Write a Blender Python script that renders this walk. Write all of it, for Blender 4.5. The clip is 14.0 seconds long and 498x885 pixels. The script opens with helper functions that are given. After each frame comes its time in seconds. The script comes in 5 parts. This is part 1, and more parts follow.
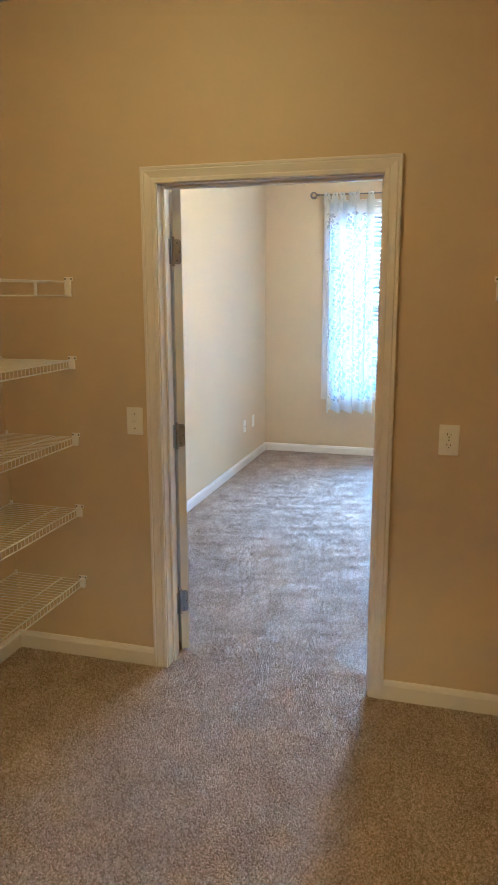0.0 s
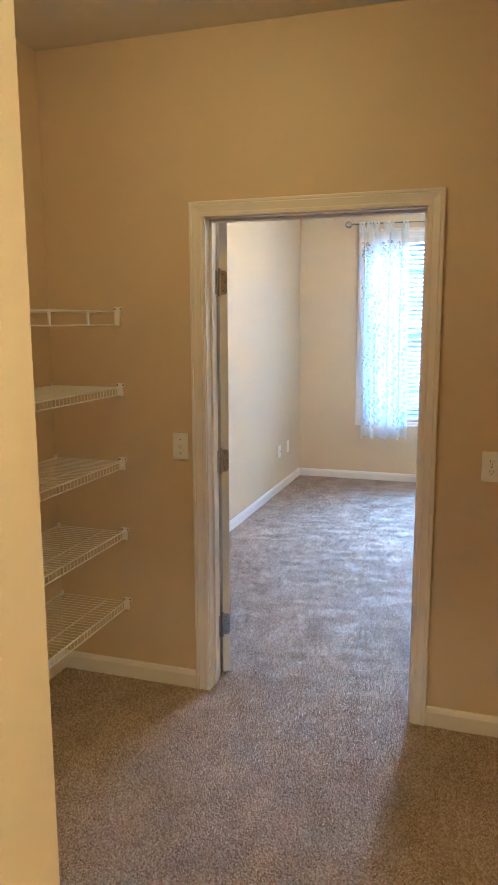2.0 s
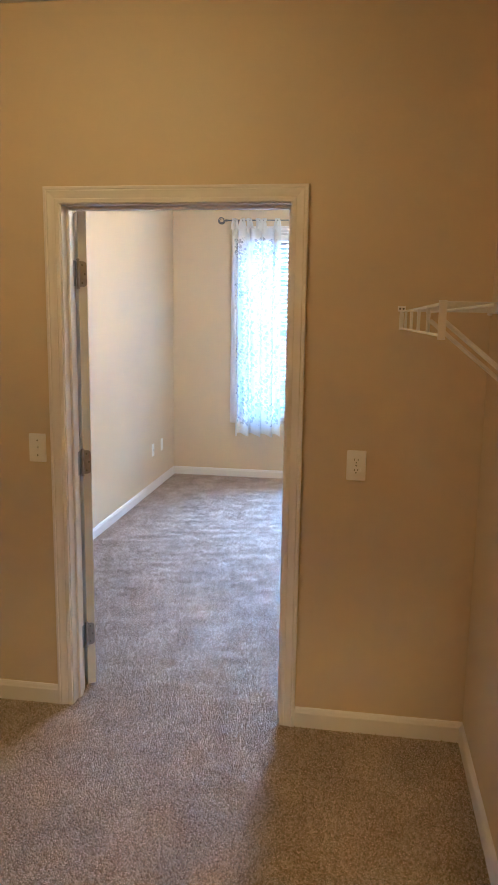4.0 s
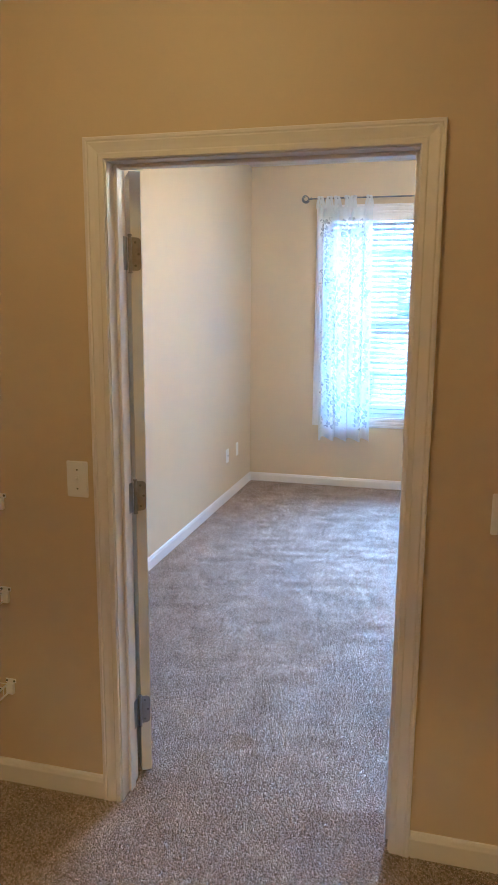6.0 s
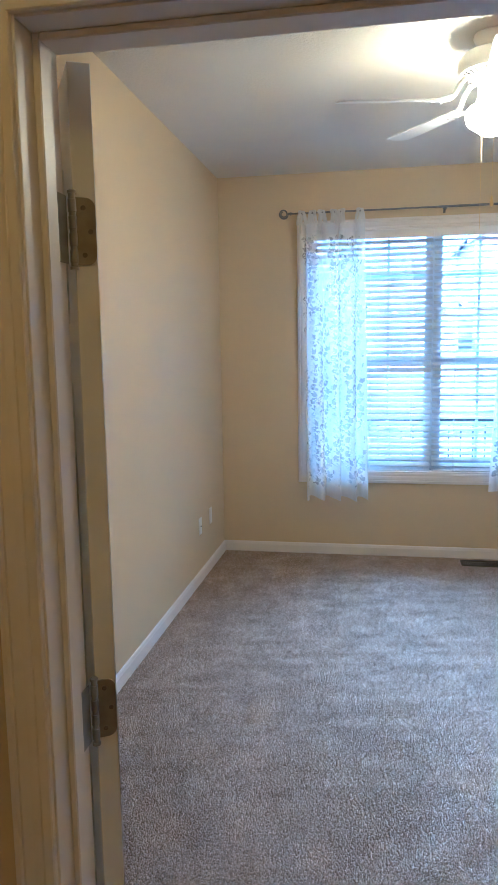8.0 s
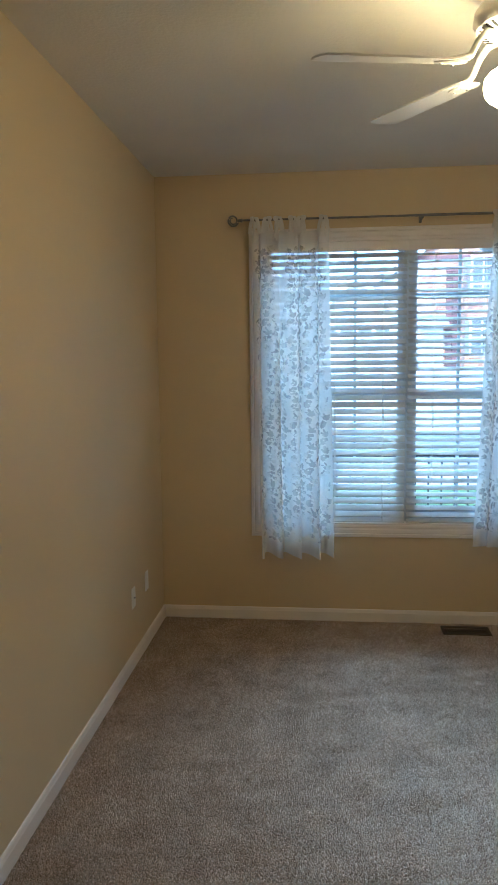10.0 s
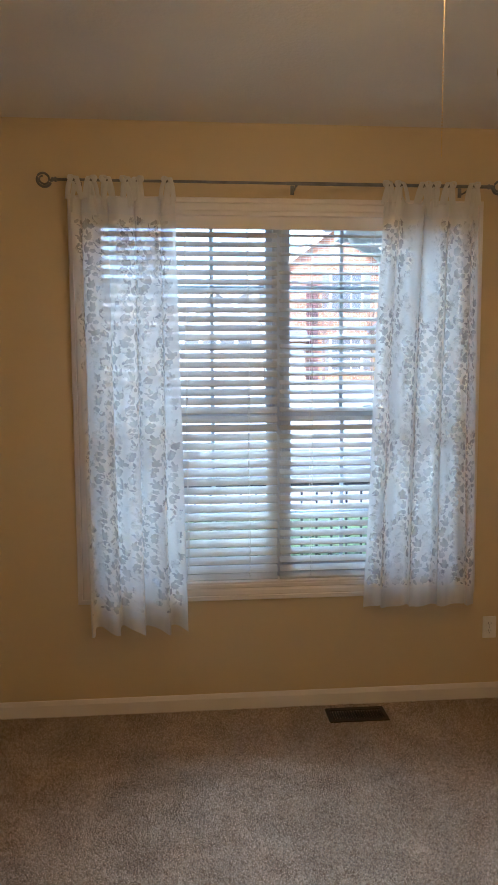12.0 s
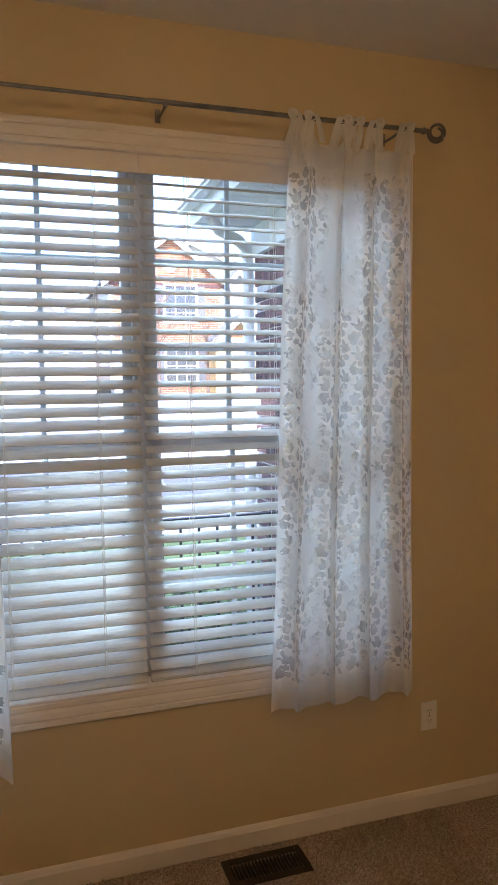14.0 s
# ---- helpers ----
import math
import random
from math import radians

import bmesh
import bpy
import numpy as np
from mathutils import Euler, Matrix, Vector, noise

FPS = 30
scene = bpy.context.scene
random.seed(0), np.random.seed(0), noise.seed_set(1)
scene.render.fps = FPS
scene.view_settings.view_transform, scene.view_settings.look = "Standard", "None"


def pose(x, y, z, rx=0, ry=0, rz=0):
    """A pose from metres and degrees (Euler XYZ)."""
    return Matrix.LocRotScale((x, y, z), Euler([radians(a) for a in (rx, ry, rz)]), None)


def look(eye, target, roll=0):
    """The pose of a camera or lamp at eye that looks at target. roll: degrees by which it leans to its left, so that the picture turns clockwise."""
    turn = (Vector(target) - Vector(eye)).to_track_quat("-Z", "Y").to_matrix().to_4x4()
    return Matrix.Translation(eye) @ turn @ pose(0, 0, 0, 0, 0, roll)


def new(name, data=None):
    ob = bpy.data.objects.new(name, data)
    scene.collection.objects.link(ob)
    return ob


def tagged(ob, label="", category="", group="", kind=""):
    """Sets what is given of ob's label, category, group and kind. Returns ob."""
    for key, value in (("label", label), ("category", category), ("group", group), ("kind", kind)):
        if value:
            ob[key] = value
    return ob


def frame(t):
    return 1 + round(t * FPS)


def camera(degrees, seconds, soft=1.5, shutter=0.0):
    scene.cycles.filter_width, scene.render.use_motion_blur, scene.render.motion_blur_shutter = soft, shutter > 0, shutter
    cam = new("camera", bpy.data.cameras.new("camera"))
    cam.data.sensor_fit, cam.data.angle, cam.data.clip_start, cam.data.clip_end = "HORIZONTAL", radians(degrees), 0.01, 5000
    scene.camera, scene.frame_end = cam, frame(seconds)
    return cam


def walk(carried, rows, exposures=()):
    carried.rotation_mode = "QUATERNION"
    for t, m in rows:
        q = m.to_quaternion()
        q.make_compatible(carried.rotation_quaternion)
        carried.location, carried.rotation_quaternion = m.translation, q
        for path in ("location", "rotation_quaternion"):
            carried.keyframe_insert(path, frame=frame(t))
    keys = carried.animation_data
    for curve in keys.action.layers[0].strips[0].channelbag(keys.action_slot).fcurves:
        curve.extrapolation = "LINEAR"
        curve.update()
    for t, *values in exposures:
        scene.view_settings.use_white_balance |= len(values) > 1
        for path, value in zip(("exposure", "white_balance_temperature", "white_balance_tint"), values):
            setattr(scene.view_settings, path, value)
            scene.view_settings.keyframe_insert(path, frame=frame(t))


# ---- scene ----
cam = camera(38.0, 14.0)
PATH = [
    (0, (1.208, -2.73, 1.606), (0.674, -0.844, 1.209), -0.1),
    (0.5, (1.201, -2.743, 1.611), (0.697, -0.844, 1.237), -0.1),
    (1, (1.212, -2.754, 1.615), (0.676, -0.861, 1.257), -0.0),
    (1.5, (1.188, -2.774, 1.617), (0.571, -0.902, 1.275), -0.1),
    (2, (1.166, -2.805, 1.62), (0.553, -0.93, 1.291), -0.2),
    (2.2, (1.195, -2.796, 1.625), (0.662, -0.895, 1.3), -0.2),
    (4.3, (1.202, -2.637, 1.613), (0.911, -0.687, 1.275), 0.9),
    (4.5, (1.223, -2.559, 1.604), (0.859, -0.624, 1.256), 0.8),
    (5, (1.243, -2.399, 1.625), (0.753, -0.495, 1.259), 0.5),
    (5.5, (1.143, -2.199, 1.612), (0.629, -0.302, 1.24), 0.4),
    (6, (1.008, -1.989, 1.623), (0.514, -0.086, 1.258), 0.4),
    (6.5, (0.903, -1.747, 1.621), (0.348, 0.144, 1.28), 0.3),
    (7, (0.812, -1.471, 1.634), (0.246, 0.424, 1.333), -0.1),
    (7.5, (0.694, -1.238, 1.632), (0.238, 0.688, 1.347), -0.7),
    (7.7, (0.624, -1.105, 1.605), (0.214, 0.833, 1.329), -0.8),
    (9.8, (0.361, -0.16, 1.688), (0.14, 1.815, 1.463), -0.8),
    (10, (0.37, -0.059, 1.7), (0.169, 1.918, 1.477), -0.6),
    (10.5, (0.444, 0.237, 1.715), (0.306, 2.221, 1.506), 0.2),
    (11, (0.461, 0.492, 1.72), (0.42, 2.481, 1.516), 0.4),
    (11.5, (0.448, 0.794, 1.703), (0.54, 2.783, 1.51), 0.1),
    (12, (0.45, 1.058, 1.679), (0.621, 3.042, 1.493), -0.3),
    (12.5, (0.456, 1.377, 1.669), (0.707, 3.353, 1.496), -0.3),
    (13, (0.456, 1.629, 1.634), (0.811, 3.592, 1.483), -0.5),
    (13.5, (0.406, 1.878, 1.644), (0.886, 3.814, 1.498), -0.9),
    (14, (0.483, 2.169, 1.671), (1.101, 4.065, 1.518), -0.7),
]
EXPOSURES = [
    (0.0, 5.65, 3560, 9), (4.3, 5.6, 3680, 15), (5.5, 5.6, 3620, 14), (6.5, 5.2, 3600, 14), (7.7, 4.9, 3660, 12), (9.8, 3.65, 4300, 6), (11.5, 3.62, 5050, 18), (12.8, 3.72, 5400, 20), (14.0, 3.48, 5600, 23),
]
walk(cam, [(t, look(eye, target, roll)) for t, eye, target, roll in PATH], EXPOSURES)

# ---- light ----
world = bpy.data.worlds.new("sky")
scene.world = world
world.use_nodes = True
wt = world.node_tree
wbg = wt.nodes["Background"]
sky = wt.nodes.new("ShaderNodeTexSky")
sky.sky_type = "NISHITA"
sky.sun_disc = False
SUN_ELEV, SUN_AZ = 42.0, 205.0
sky.sun_elevation, sky.sun_rotation = radians(SUN_ELEV), radians(SUN_AZ)
wt.links.new(sky.outputs[0], wbg.inputs[0])
wbg.inputs[1].default_value = 0.074
sun = new("sun", bpy.data.lights.new("sun", "SUN"))
sun.data.energy, sun.data.angle, sun.data.color = 1.05, radians(0.5), (1.0, 0.95, 0.87)
sun_from = Vector((math.sin(radians(SUN_AZ)) * math.cos(radians(SUN_ELEV)), math.cos(radians(SUN_AZ)) * math.cos(radians(SUN_ELEV)), math.sin(radians(SUN_ELEV))))
sun.matrix_world = look(sun_from * 60, (0, 0, 0))
# area lamps added to stand in for the sky's light: a steep share over the whole opening, a flat share between the
# curtains, and a strip under the head
def sky_fill(at, steep, w, h, energy, spread):
    lamp = new("added_sky_lamp", bpy.data.lights.new("added_sky_lamp", "AREA"))
    lamp.data.shape, lamp.data.size, lamp.data.size_y = "RECTANGLE", w, h
    lamp.data.energy, lamp.data.color, lamp.data.spread = energy, (0.72, 0.95, 0.97), radians(spread)
    lamp.matrix_world = look(at, (at[0], at[1] - math.cos(radians(steep)), at[2] - math.sin(radians(steep))))


sky_fill((0.90, 5.20, 2.10), 40, 2.6, 1.3, 1.7, 52)
sky_fill((0.90, 4.80, 1.20), 16, 0.80, 0.60, 0.55, 26)
sky_fill((0.90, 4.50, 2.40), 50, 0.92, 0.09, 0.45, 66)
WARM = (1.0, 0.515, 0.07)
LAMP_FAN, LAMP_CLOSET, LAMP_HALL = 7.5, 1.15, 5.4


# ---- materials ----
def mat(name, color, rough=0.6, metal=0.0):
    m = bpy.data.materials.new(name)
    m.use_nodes = True
    b = m.node_tree.nodes["Principled BSDF"]
    b.inputs["Base Color"].default_value = (*color, 1)
    b.inputs["Roughness"].default_value = rough
    b.inputs["Metallic"].default_value = metal
    return m


def nd(m, kind, **inputs):
    n = m.node_tree.nodes.new(kind)
    for k, v in inputs.items():
        n.inputs[k.replace("_", " ")].default_value = v
    return n


def ln(m, a, b):
    m.node_tree.links.new(a, b)


def noise_tex(m, scale, detail=3.0, stretch=(1, 1, 1)):
    tc = nd(m, "ShaderNodeTexCoord")
    mp = nd(m, "ShaderNodeMapping")
    mp.inputs["Scale"].default_value = stretch
    ln(m, tc.outputs["Object"], mp.inputs["Vector"])
    n = nd(m, "ShaderNodeTexNoise", Scale=scale, Detail=detail)
    ln(m, mp.outputs[0], n.inputs["Vector"])
    return n


def ramp(m, fac, stops):
    r = nd(m, "ShaderNodeValToRGB")
    while len(r.color_ramp.elements) < len(stops):
        r.color_ramp.elements.new(0.5)
    for e, (p, c) in zip(r.color_ramp.elements, stops):
        e.position, e.color = p, (*c, 1)
    ln(m, fac, r.inputs[0])
    return r


def mixed(m, a, b, fac, mode="MIX"):
    n = nd(m, "ShaderNodeMix")
    n.data_type, n.blend_type = "RGBA", mode
    for src, i in ((fac, 0), (a, 6), (b, 7)):
        if hasattr(src, "node"):
            ln(m, src, n.inputs[i])
        else:
            n.inputs[i].default_value = src if i == 0 else (*src, 1)
    return n.outputs[2]


def bump(m, height, strength, dist=0.002, also=None):
    b = nd(m, "ShaderNodeBump", Strength=strength, Distance=dist)
    ln(m, height, b.inputs["Height"])
    if also:
        ln(m, also, b.inputs["Normal"])
    ln(m, b.outputs[0], m.node_tree.nodes["Principled BSDF"].inputs["Normal"])
    return b.outputs[0]


def base(m):
    return m.node_tree.nodes["Principled BSDF"].inputs["Base Color"]


def varied(name, color, rough, scale, spread=0.06, fine=200, relief=0.15, dist=0.001, metal=0.0):
    """A painted or plain surface with cloudy tone, fine grain and relief."""
    m = mat(name, color, rough, metal)
    big = noise_tex(m, scale, 4)
    lo = tuple(c * (1 - spread) for c in color)
    hi = tuple(min(1, c * (1 + spread)) for c in color)
    r = ramp(m, big.outputs[0], [(0.3, lo), (0.7, hi)])
    ln(m, r.outputs[0], base(m))
    f = noise_tex(m, fine, 2)
    bump(m, f.outputs[0], relief, dist)
    rr = nd(m, "ShaderNodeMapRange", To_Min=max(0, rough - 0.07), To_Max=min(1, rough + 0.07))
    ln(m, big.outputs[0], rr.inputs[0])
    ln(m, rr.outputs[0], m.node_tree.nodes["Principled BSDF"].inputs["Roughness"])
    return m


PAINT = varied("cream_wall_paint", (0.64, 0.512, 0.305), 0.55, 1.3, 0.03, 160, 0.18, 0.0012)
CEIL = varied("ceiling_paint", (0.74, 0.70, 0.62), 0.8, 2.0, 0.03, 70, 0.5, 0.004)
TRIM = varied("white_trim_paint", (0.80, 0.745, 0.70), 0.42, 3.0, 0.03, 60, 0.02, 0.0005)
DOORP = varied("white_door_paint", (0.76, 0.74, 0.69), 0.4, 3.0, 0.03, 90, 0.08, 0.0008)
VINYL = varied("white_vinyl", (0.74, 0.76, 0.78), 0.35, 6.0, 0.02, 80, 0.04, 0.0005)
WIRE = varied("white_coated_wire", (0.80, 0.78, 0.72), 0.35, 8.0, 0.03, 200, 0.05, 0.0003)
PLASTIC = varied("ivory_plastic", (0.86, 0.83, 0.76), 0.3, 10.0, 0.02, 200, 0.03, 0.0003)
DARK = mat("dark_slot", (0.02, 0.018, 0.015), 0.6)
STEEL = varied("satin_nickel", (0.37, 0.37, 0.37), 0.30, 30, 0.15, 300, 0.08, 0.0003, 1.0)
IRON = varied("dark_pewter_rod", (0.19, 0.19, 0.20), 0.4, 20, 0.2, 200, 0.1, 0.0004, 0.7)
BRONZE = varied("brown_register_metal", (0.035, 0.025, 0.015), 0.5, 20, 0.2, 200, 0.1, 0.0004, 0.4)
FANW = varied("white_fan_enamel", (0.80, 0.78, 0.72), 0.35, 8, 0.03, 100, 0.04, 0.0004)
BRASS = varied("brass_chain", (0.75, 0.55, 0.22), 0.3, 60, 0.15, 300, 0.05, 0.0002, 1.0)


def carpet():
    m = mat("beige_cut_pile_carpet", (0.42, 0.36, 0.28), 1.0)
    fine = noise_tex(m, 290, 5)
    tuft = noise_tex(m, 110, 6)
    swirl = noise_tex(m, 11.0, 6, (1.0, 0.6, 1))
    track = noise_tex(m, 1.6, 3, (1.4, 0.6, 1))
    c1 = ramp(m, fine.outputs[0], [(0.37, (0.17, 0.12, 0.082)), (0.5, (0.53, 0.405, 0.31)), (0.63, (0.95, 0.775, 0.63))])
    c2 = ramp(m, tuft.outputs[0], [(0.40, (0.45, 0.425, 0.40)), (0.57, (1.05, 1.05, 1.05))])
    c3 = ramp(m, swirl.outputs[0], [(0.44, (0.88, 0.87, 0.86)), (0.58, (1.0, 1.0, 1.0))])
    c4 = ramp(m, track.outputs[0], [(0.35, (0.88, 0.88, 0.87)), (0.65, (1.0, 1.0, 1.0))])
    a = mixed(m, c1.outputs[0], c2.outputs[0], 1.0, "MULTIPLY")
    a = mixed(m, a, c3.outputs[0], 1.0, "MULTIPLY")
    a = mixed(m, a, c4.outputs[0], 1.0, "MULTIPLY")
    ln(m, a, base(m))
    n1 = bump(m, tuft.outputs[0], 0.9, 0.012)
    n2 = bump(m, fine.outputs[0], 0.8, 0.005, n1)
    bump(m, swirl.outputs[0], 0.35, 0.02, n2)
    b = m.node_tree.nodes["Principled BSDF"]
    b.inputs["Sheen Weight"].default_value = 0.25
    b.inputs["Sheen Roughness"].default_value = 0.6
    b.inputs["Specular IOR Level"].default_value = 0.1
    return m


CARPET = carpet()


def pile_mat():
    m = mat("beige_carpet_yarn", (0.42, 0.35, 0.28), 1.0)
    geo = nd(m, "ShaderNodeNewGeometry")
    c1 = ramp(m, geo.outputs["Random Per Island"], [(0.0, (0.31, 0.225, 0.165)), (0.5, (0.48, 0.37, 0.28)), (1.0, (0.69, 0.555, 0.44))])
    track = noise_tex(m, 1.6, 4, (1.4, 0.6, 1))
    c2 = ramp(m, track.outputs[0], [(0.35, (0.86, 0.86, 0.85)), (0.65, (1.0, 1.0, 1.0))])
    clump = noise_tex(m, 48, 3)
    c3 = ramp(m, clump.outputs[0], [(0.38, (0.80, 0.79, 0.78)), (0.60, (1.0, 1.0, 1.0))])
    # brushed patches: the shading of the nap put into the yarn colour
    brushed = noise_tex(m, 6.5, 5, (1.0, 0.7, 1))
    c4 = ramp(m, brushed.outputs[0], [(0.42, (0.80, 0.79, 0.78)), (0.56, (1.0, 1.0, 1.0))])
    a = mixed(m, c1.outputs[0], c2.outputs[0], 1.0, "MULTIPLY")
    a = mixed(m, a, c4.outputs[0], 1.0, "MULTIPLY")
    ln(m, mixed(m, a, c3.outputs[0], 1.0, "MULTIPLY"), base(m))
    b = m.node_tree.nodes["Principled BSDF"]
    b.inputs["Sheen Weight"].default_value = 0.15
    b.inputs["Specular IOR Level"].default_value = 0.1
    return m


PILE = pile_mat()


def slat_mat():
    m = mat("white_faux_wood_slat", (0.80, 0.79, 0.75), 0.45)
    g = noise_tex(m, 14, 4, (1, 14, 6))
    r = ramp(m, g.outputs[0], [(0.3, (0.60, 0.585, 0.55)), (0.7, (0.70, 0.685, 0.65))])
    ln(m, r.outputs[0], base(m))
    bump(m, g.outputs[0], 0.25, 0.001)
    return m


SLAT = slat_mat()


def cloth(name, color, clear, trans=0.6):
    """Thin fabric: part clear weave, part diffusing and light-passing thread."""
    m = mat(name, color, 0.9)
    nt = m.node_tree
    out = nt.nodes["Material Output"]
    b = nt.nodes["Principled BSDF"]
    b.inputs["Specular IOR Level"].default_value = 0.1
    weave = noise_tex(m, 500, 2)
    soft = noise_tex(m, 9, 3, (1, 1, 0.4))
    tr = nd(m, "ShaderNodeBsdfTranslucent")
    tr.inputs[0].default_value = (*color, 1)
    cl = nd(m, "ShaderNodeBsdfTransparent")
    m1, m2 = nd(m, "ShaderNodeMixShader", Fac=trans), nd(m, "ShaderNodeMixShader")
    ln(m, b.outputs[0], m1.inputs[1]), ln(m, tr.outputs[0], m1.inputs[2])
    mr = nd(m, "ShaderNodeMapRange", From_Min=0.3, From_Max=0.7, To_Min=max(0, clear * 0.4), To_Max=clear * 1.6)
    ln(m, soft.outputs[0], mr.inputs[0])
    ln(m, mr.outputs[0], m2.inputs[0])
    ln(m, m1.outputs[0], m2.inputs[1]), ln(m, cl.outputs[0], m2.inputs[2])
    ln(m, m2.outputs[0], out.inputs[0])
    bump(m, weave.outputs[0], 0.2, 0.0005)
    return m


SHEER = cloth("white_sheer_voile", (0.87, 0.845, 0.79), 0.13, 0.42)
LEAFCLOTH = cloth("opaque_woven_leaf", (0.86, 0.845, 0.81), 0.68, 0.45)
HEMCLOTH = cloth("folded_voile_hem", (0.86, 0.85, 0.82), 0.16, 0.5)


def glass():
    m = bpy.data.materials.new("clear_window_glass")
    m.use_nodes = True
    nt = m.node_tree
    out = nt.nodes["Material Output"]
    cl = nd(m, "ShaderNodeBsdfTransparent")
    cl.inputs[0].default_value = (0.96, 0.98, 0.98, 1)
    gl = nd(m, "ShaderNodeBsdfGlossy", Roughness=0.02)
    fr = nd(m, "ShaderNodeFresnel", IOR=1.45)
    mx = nd(m, "ShaderNodeMixShader")
    ln(m, fr.outputs[0], mx.inputs[0]), ln(m, cl.outputs[0], mx.inputs[1]), ln(m, gl.outputs[0], mx.inputs[2])
    ln(m, mx.outputs[0], out.inputs[0])
    return m


GLASS = glass()


def glow(name, color, strength):
    m = mat(name, (0.9, 0.88, 0.82), 0.35)
    b = m.node_tree.nodes["Principled BSDF"]
    b.inputs["Emission Color"].default_value = (*color, 1)
    b.inputs["Emission Strength"].default_value = strength
    return m


GLOBE = glow("lit_opal_glass", (1.0, 0.63, 0.22), LAMP_FAN)
DOME_C = glow("lit_closet_dome", WARM, LAMP_CLOSET)
DOME_H = glow("lit_hall_dome", WARM, LAMP_HALL)


# ---- building helpers ----
def box(bm, x0, x1, y0, y1, z0, z1, bevel=0.0, seg=1):
    vs = bmesh.ops.create_cube(bm, size=1.0)["verts"]
    for v in vs:
        v.co = Vector(((x0 + x1) / 2 + v.co.x * (x1 - x0), (y0 + y1) / 2 + v.co.y * (y1 - y0), (z0 + z1) / 2 + v.co.z * (z1 - z0)))
    if bevel:
        es = list({e for v in vs for e in v.link_edges})
        bmesh.ops.bevel(bm, geom=es, offset=bevel, segments=seg, affect="EDGES", clamp_overlap=True)
    return bm


def boxed(*a, **k):
    return box(bmesh.new(), *a, **k)


def tube(bm, pts, r, n=8, cap=True):
    """A round bar along a run of points."""
    rings = []
    pts = [Vector(p) for p in pts]
    for i, p in enumerate(pts):
        d = (pts[min(i + 1, len(pts) - 1)] - pts[max(i - 1, 0)]).normalized()
        up = Vector((0, 0, 1)) if abs(d.z) < 0.9 else Vector((1, 0, 0))
        a = d.cross(up).normalized()
        b = d.cross(a)
        rr = r[i] if isinstance(r, (list, tuple)) else r
        rings.append([bm.verts.new(p + (a * math.cos(t) + b * math.sin(t)) * rr) for t in (2 * math.pi * k / n for k in range(n))])
    for q, s in zip(rings, rings[1:]):
        for k in range(n):
            bm.faces.new((q[k], q[(k + 1) % n], s[(k + 1) % n], s[k]))
    if cap:
        bm.faces.new(rings[0]), bm.faces.new(list(reversed(rings[-1])))
    return bm


def lathe(bm, profile, n=32, at=(0, 0, 0)):
    """Turned body from (radius, z) pairs."""
    rings = []
    for r, z in profile:
        rings.append([bm.verts.new((at[0] + r * math.cos(t), at[1] + r * math.sin(t), at[2] + z)) for t in (2 * math.pi * k / n for k in range(n))] if r > 1e-6 else [bm.verts.new((at[0], at[1], at[2] + z))])
    for q, s in zip(rings, rings[1:]):
        for k in range(n):
            a, b = q[k % len(q)], q[(k + 1) % len(q)]
            c, d = s[(k + 1) % len(s)], s[k % len(s)]
            f = list(dict.fromkeys((a, b, c, d)))
            if len(f) > 2:
                bm.faces.new(f)
    return bm


def part(name, bm, material, parent=None, label="", smooth=False):
    """Links a bmesh as one mesh object, under a thing or a part."""
    bmesh.ops.recalc_face_normals(bm, faces=bm.faces[:])
    me = bpy.data.meshes.new(name)
    bm.to_mesh(me)
    bm.free()
    me.materials.append(material)
    if smooth:
        me.polygons.foreach_set("use_smooth", [True] * len(me.polygons))
        me.set_sharp_from_angle(angle=radians(40))
    ob = new(name, me)
    if parent:
        ob.parent = parent
    if label:
        ob["label"] = label
    return ob


def thing(name, label, category, group="", kind="", at=(0, 0, 0)):
    e = new(name)
    e.empty_display_size = 0.1
    e.location = at
    return tagged(e, label, category, group, kind)


def setting(name, bm, material, label, category, smooth=False):
    return tagged(part(name, bm, material, smooth=smooth), label, category, "", "structure")


def slab(axis, lo, hi, a, b, holes=()):
    """A wall as one closed body: axis is its normal, lo..hi its thickness, a its run, b its height; holes are (a0, a1, b0, b1)."""
    ca = sorted({a[0], a[1], *[h[0] for h in holes], *[h[1] for h in holes]})
    cb = sorted({b[0], b[1], *[h[2] for h in holes], *[h[3] for h in holes]})
    bm, made = bmesh.new(), {}

    def vert(i, j, k):
        key = (i, j, k)
        if key not in made:
            p = (ca[i], cb[j])
            t = (lo, hi)[k]
            made[key] = bm.verts.new({"x": (t, p[0], p[1]), "y": (p[0], t, p[1]), "z": (p[0], p[1], t)}[axis])
        return made[key]

    def solid(i, j):
        if not (0 <= i < len(ca) - 1 and 0 <= j < len(cb) - 1):
            return False
        m, n = (ca[i] + ca[i + 1]) / 2, (cb[j] + cb[j + 1]) / 2
        return not any(h[0] < m < h[1] and h[2] < n < h[3] for h in holes)

    for i in range(len(ca) - 1):
        for j in range(len(cb) - 1):
            if not solid(i, j):
                continue
            for k in (0, 1):
                bm.faces.new([vert(*q, k) for q in ((i, j), (i + 1, j), (i + 1, j + 1), (i, j + 1))])
            for di, dj, p, q in ((-1, 0, (i, j), (i, j + 1)), (1, 0, (i + 1, j), (i + 1, j + 1)), (0, -1, (i, j), (i + 1, j)), (0, 1, (i, j + 1), (i + 1, j + 1))):
                if not solid(i + di, j + dj):
                    bm.faces.new([vert(*p, 0), vert(*q, 0), vert(*q, 1), vert(*p, 1)])
    return bm


